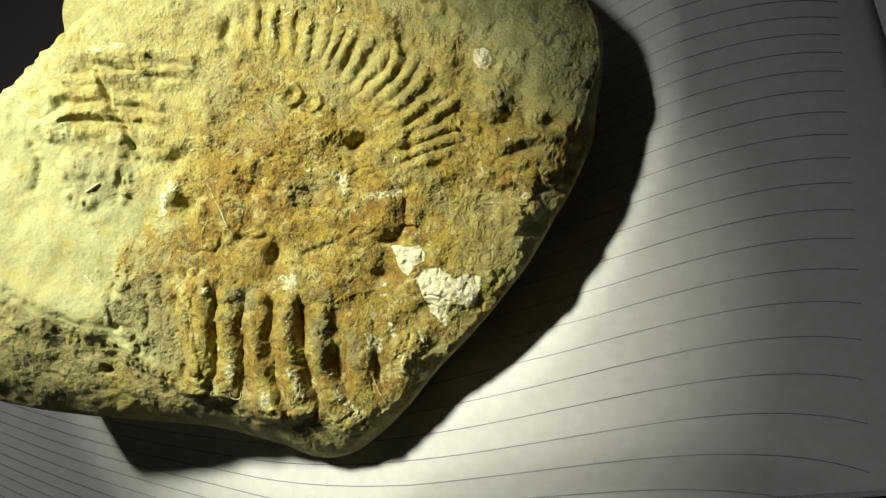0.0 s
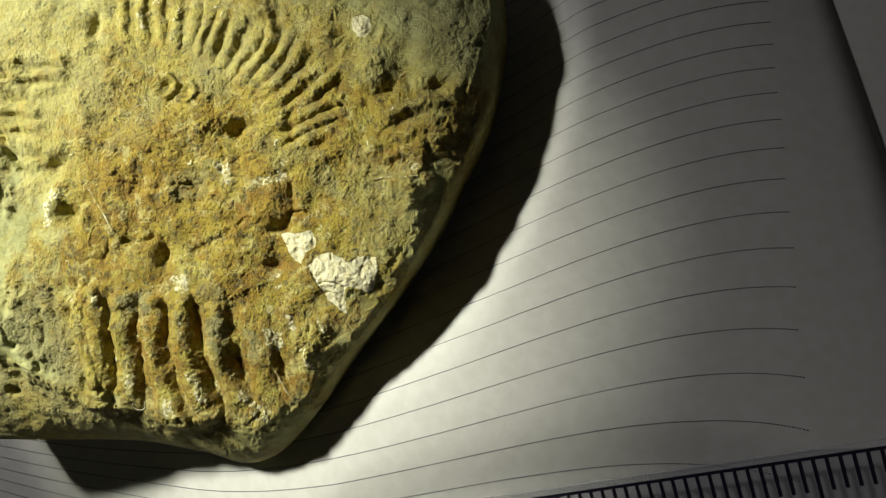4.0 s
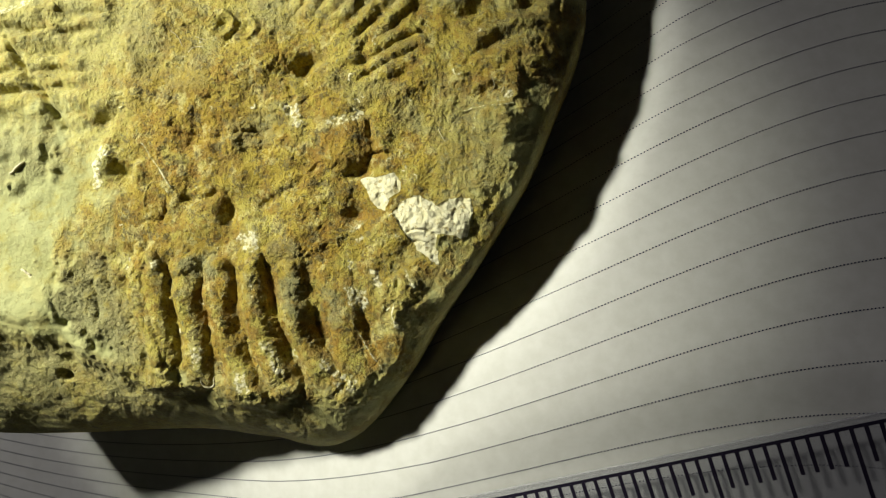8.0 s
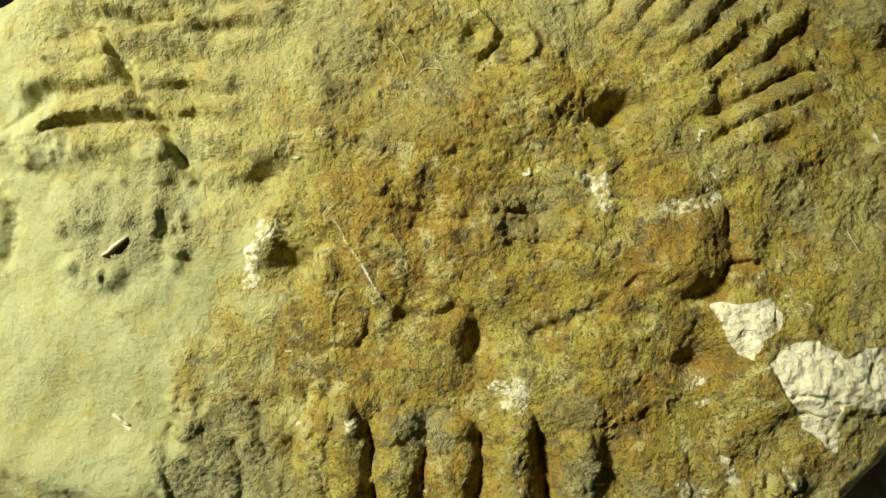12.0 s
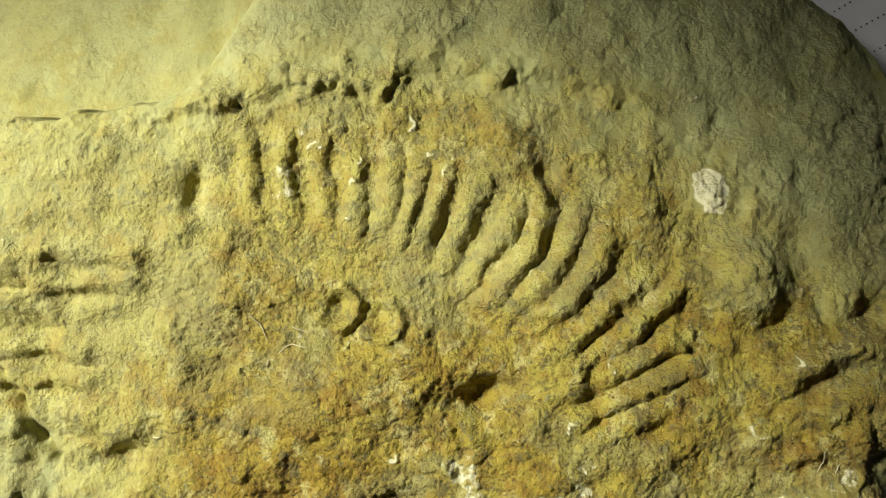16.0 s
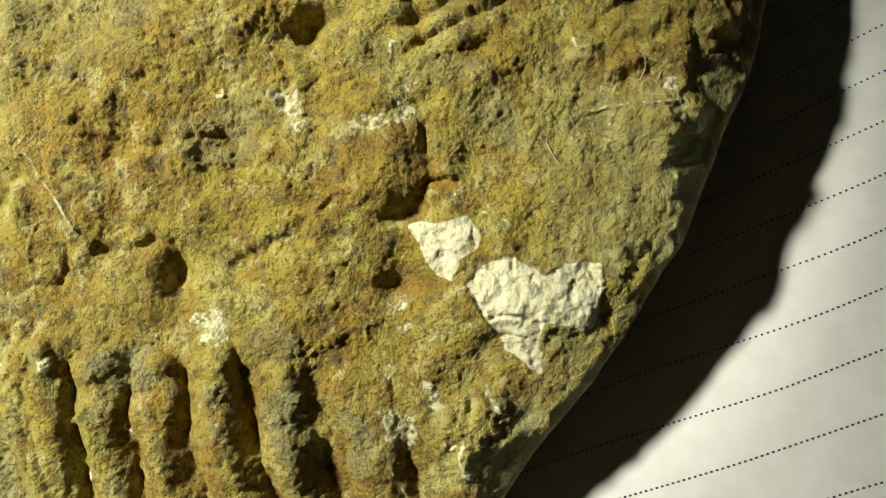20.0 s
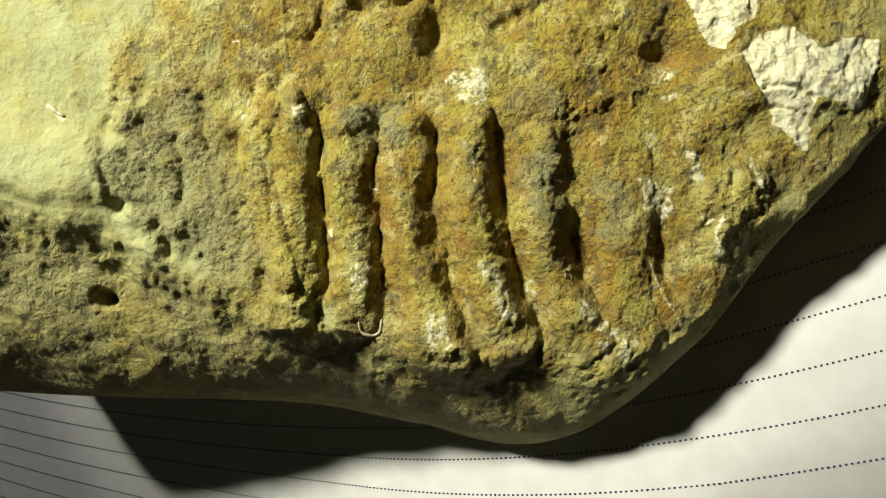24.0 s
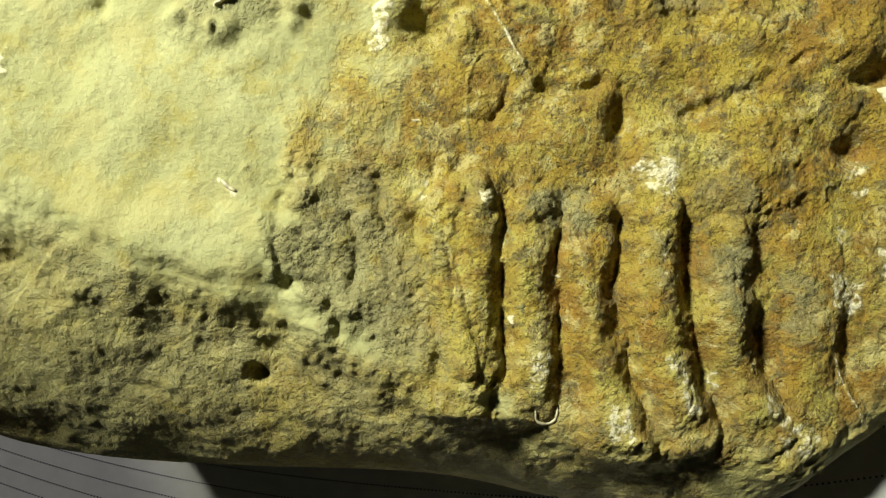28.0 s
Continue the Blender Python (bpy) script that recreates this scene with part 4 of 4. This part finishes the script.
# the underside, from the outline down to the page
mid = np.array([-16.0, 6.0])
rings = [np.c_[OUTER, np.maximum(page_bend(OUTER[:, 0], OUTER[:, 1]) - 5 * smooth(OUTER[:, 1], -17, -5) + 1.2, base_level(OUTER[:, 0], OUTER[:, 1]) - 9)]]
for pull, drop in ((0.985, 0.4), (0.95, 0.8), (0.88, 1.0)):
    p = mid + (OUTER - mid) * pull
    top = rings[0][:, 2]
    rings.append(np.c_[p, top + (paper_level(p[:, 0], p[:, 1]) - top) * drop])
k, b0 = len(OUTER), len(co)
co = np.vstack([co, *rings])
extra = [(b0 + r * k + i, b0 + r * k + (i + 1) % k, b0 + (r + 1) * k + (i + 1) % k, b0 + (r + 1) * k + i) for r in range(3) for i in range(k)]
quads = np.vstack([quads, extra])

# which piece of the stone each face belongs to: the rock, the fossil shell, its ribs, the white crust
kind = np.zeros(U.shape, int)
part = local(DISC, 1)
d, _, _ = near_line(U[part], V[part], DISC, True)
kind[part] = np.where(np.where(inside(U[part], V[part], DISC), d, -d) + 1.2 * edge[part] > 0, 1, 0)
kind[~in_rim] = 0
for n, (line, half) in enumerate(RIB_LINES):
    line = spline(line, 5, False)
    part = local(line, half + 0.5)
    d, _, _ = near_line(U[part], V[part], line)
    k = kind[part]
    k[(d + 0.12 * rough_a[part] < half) & in_rim[part]] = 3 + n
crust = (white > 0.5) & (U > -5.2) & (U < 3.8) & (V > -7.2) & (V < 0.8)
kind[crust] = 2
block = local(CHUNK, 1)
d, _, _ = near_line(U[block], V[block], CHUNK, True)
part_of = kind[block]
part_of[(np.where(inside(U[block], V[block], CHUNK), d, -d) + 0.5 * edge[block] > 0) & in_rim[block] & (part_of < 2)] = 100
INCLUSIONS = ((3.6, 17.3, 1.4), (-25.1, 4.8, 2.0), (-43.3, 2.7, 1.6), (-14, -3.1, 1.5))
for n, (u, v, r) in enumerate(INCLUSIONS):
    kind[(white > 0.4) & (np.hypot(U - u, V - v) < r) & in_rim] = 101 + n
face_kind = np.r_[kind[jj, ii], np.zeros(len(extra), int)]

grain_normals = np.zeros(co.shape)
c0, c1, c2, c3 = (co[quads[:, k]] for k in range(4))
normal = np.cross(c2 - c0, c3 - c1)
for k in range(4):
    for axis in range(3):
        grain_normals[:, axis] += np.bincount(quads[:, k], normal[:, axis], len(co))
grain_normals /= np.maximum(np.linalg.norm(grain_normals, axis=1, keepdims=True), 1e-9)
fields = {key: np.r_[values, np.zeros(len(co) - len(values))] for key, values in fields.items()}


def stone_piece(name, chosen, parent=None, label=""):
    """The chosen faces as one mesh, shaded smoothly on into its neighbours."""
    own = quads[chosen]
    ids, flat = np.unique(own, return_inverse=True)
    me = bpy.data.meshes.new(name)
    me.vertices.add(len(ids))
    me.vertices.foreach_set("co", co[ids].astype(np.float32).ravel())
    me.loops.add(own.size)
    me.loops.foreach_set("vertex_index", flat.astype(np.int32).ravel())
    me.polygons.add(len(own))
    me.polygons.foreach_set("loop_start", np.arange(0, own.size, 4, dtype=np.int32))
    me.polygons.foreach_set("use_smooth", np.ones(len(own), bool))
    me.update(calc_edges=True)
    for key, values in fields.items():
        a = me.attributes.new(key, "FLOAT", "POINT")
        a.data.foreach_set("value", values[ids].astype(np.float32))
    me.normals_split_custom_set_from_vertices(grain_normals[ids].tolist())
    me.materials.append(STONE)
    ob = new(name, me)
    if parent:
        ob.parent = parent
    return tagged(ob, label)


stone = new("fossil_stone")
stone.matrix_world = FACE
tagged(stone, "ochre and pale grey limestone with a ribbed ammonite fossil", "fossil")
stone_piece("rock", face_kind == 0, stone, "pale yellow-grey limestone matrix")
ammonite = stone_piece("ammonite", face_kind == 1, stone, "ochre-brown coiled shell imprint with rusty patches")
stone_piece("mineral_crust", face_kind == 2, stone, "cracked creamy white crust")
for n in range(len(RIB_LINES)):
    if (face_kind == 3 + n).sum() > 20:
        stone_piece("rib", face_kind == 3 + n, ammonite)


stone_piece("block", face_kind == 100, stone, "grey-green granular broken block of rock")
for n in range(len(INCLUSIONS)):
    if (face_kind == 101 + n).sum() > 20:
        stone_piece("shell_inclusion", face_kind == 101 + n, stone, "pale embedded piece of shell")


# small loose bits that stick to the stone
def height_at(u, v):
    i, j = int((u - gu[0]) / STEP), int((v - gv[0]) / STEP)
    return float(W[j, i])


def thread(name, line, radius, lift, material, label=""):
    """A thin round strand lying on the stone, tapered at both ends."""
    line = spline(line, 5, False)
    verts, faces, n = [], [], len(line)
    for i, (u, v) in enumerate(line):
        du, dv = line[min(i + 1, n - 1)] - line[max(i - 1, 0)]
        size = math.hypot(du, dv)
        r = radius * (0.35 + 0.65 * math.sin(math.pi * (i + 0.5) / n))
        w = height_at(u, v) + lift
        for k in range(6):
            a = k * math.pi / 3
            verts.append((u - dv / size * r * math.cos(a), v + du / size * r * math.cos(a), w + r * math.sin(a)))
    for i in range(n - 1):
        for k in range(6):
            faces.append((i * 6 + k, i * 6 + (k + 1) % 6, (i + 1) * 6 + (k + 1) % 6, (i + 1) * 6 + k))
    faces += [tuple(range(5, -1, -1)), tuple((n - 1) * 6 + k for k in range(6))]
    ob = mesh_object(name, verts, faces, material, stone, label)
    for p in ob.data.polygons:
        p.use_smooth = True
    return ob


thread("shell_fragment", [(-19.3, -13.0), (-19.2, -13.5), (-18.8, -13.7), (-18.4, -13.5), (-18.3, -12.9)], 0.085, 0.02, SHELL, "pale crescent of shell")
thread("shell_fragment", [(-32.6, -2.5), (-32.3, -2.8), (-32.0, -3.0)], 0.11, 0.03, SHELL)
thread("shell_fragment", [(-32.7, 5.2), (-32.0, 5.6), (-31.4, 6.0)], 0.12, 0.03, SHELL)
for line in ([(1.7, 3.0), (1.85, 2.5), (2.1, 1.9)], [(5.9, 5.0), (6.2, 5.5), (6.1, 6.0)], [(6.6, 4.9), (6.9, 5.3)], [(-16.8, 12.2), (-16.2, 12.6), (-15.4, 12.4)],
             [(-17.9, 14.2), (-17.4, 13.6), (-17.2, 12.8)], [(-16.0, 13.4), (-15.2, 13.0)]):
    thread("fibre", line, 0.024, 0.06, SHELL)
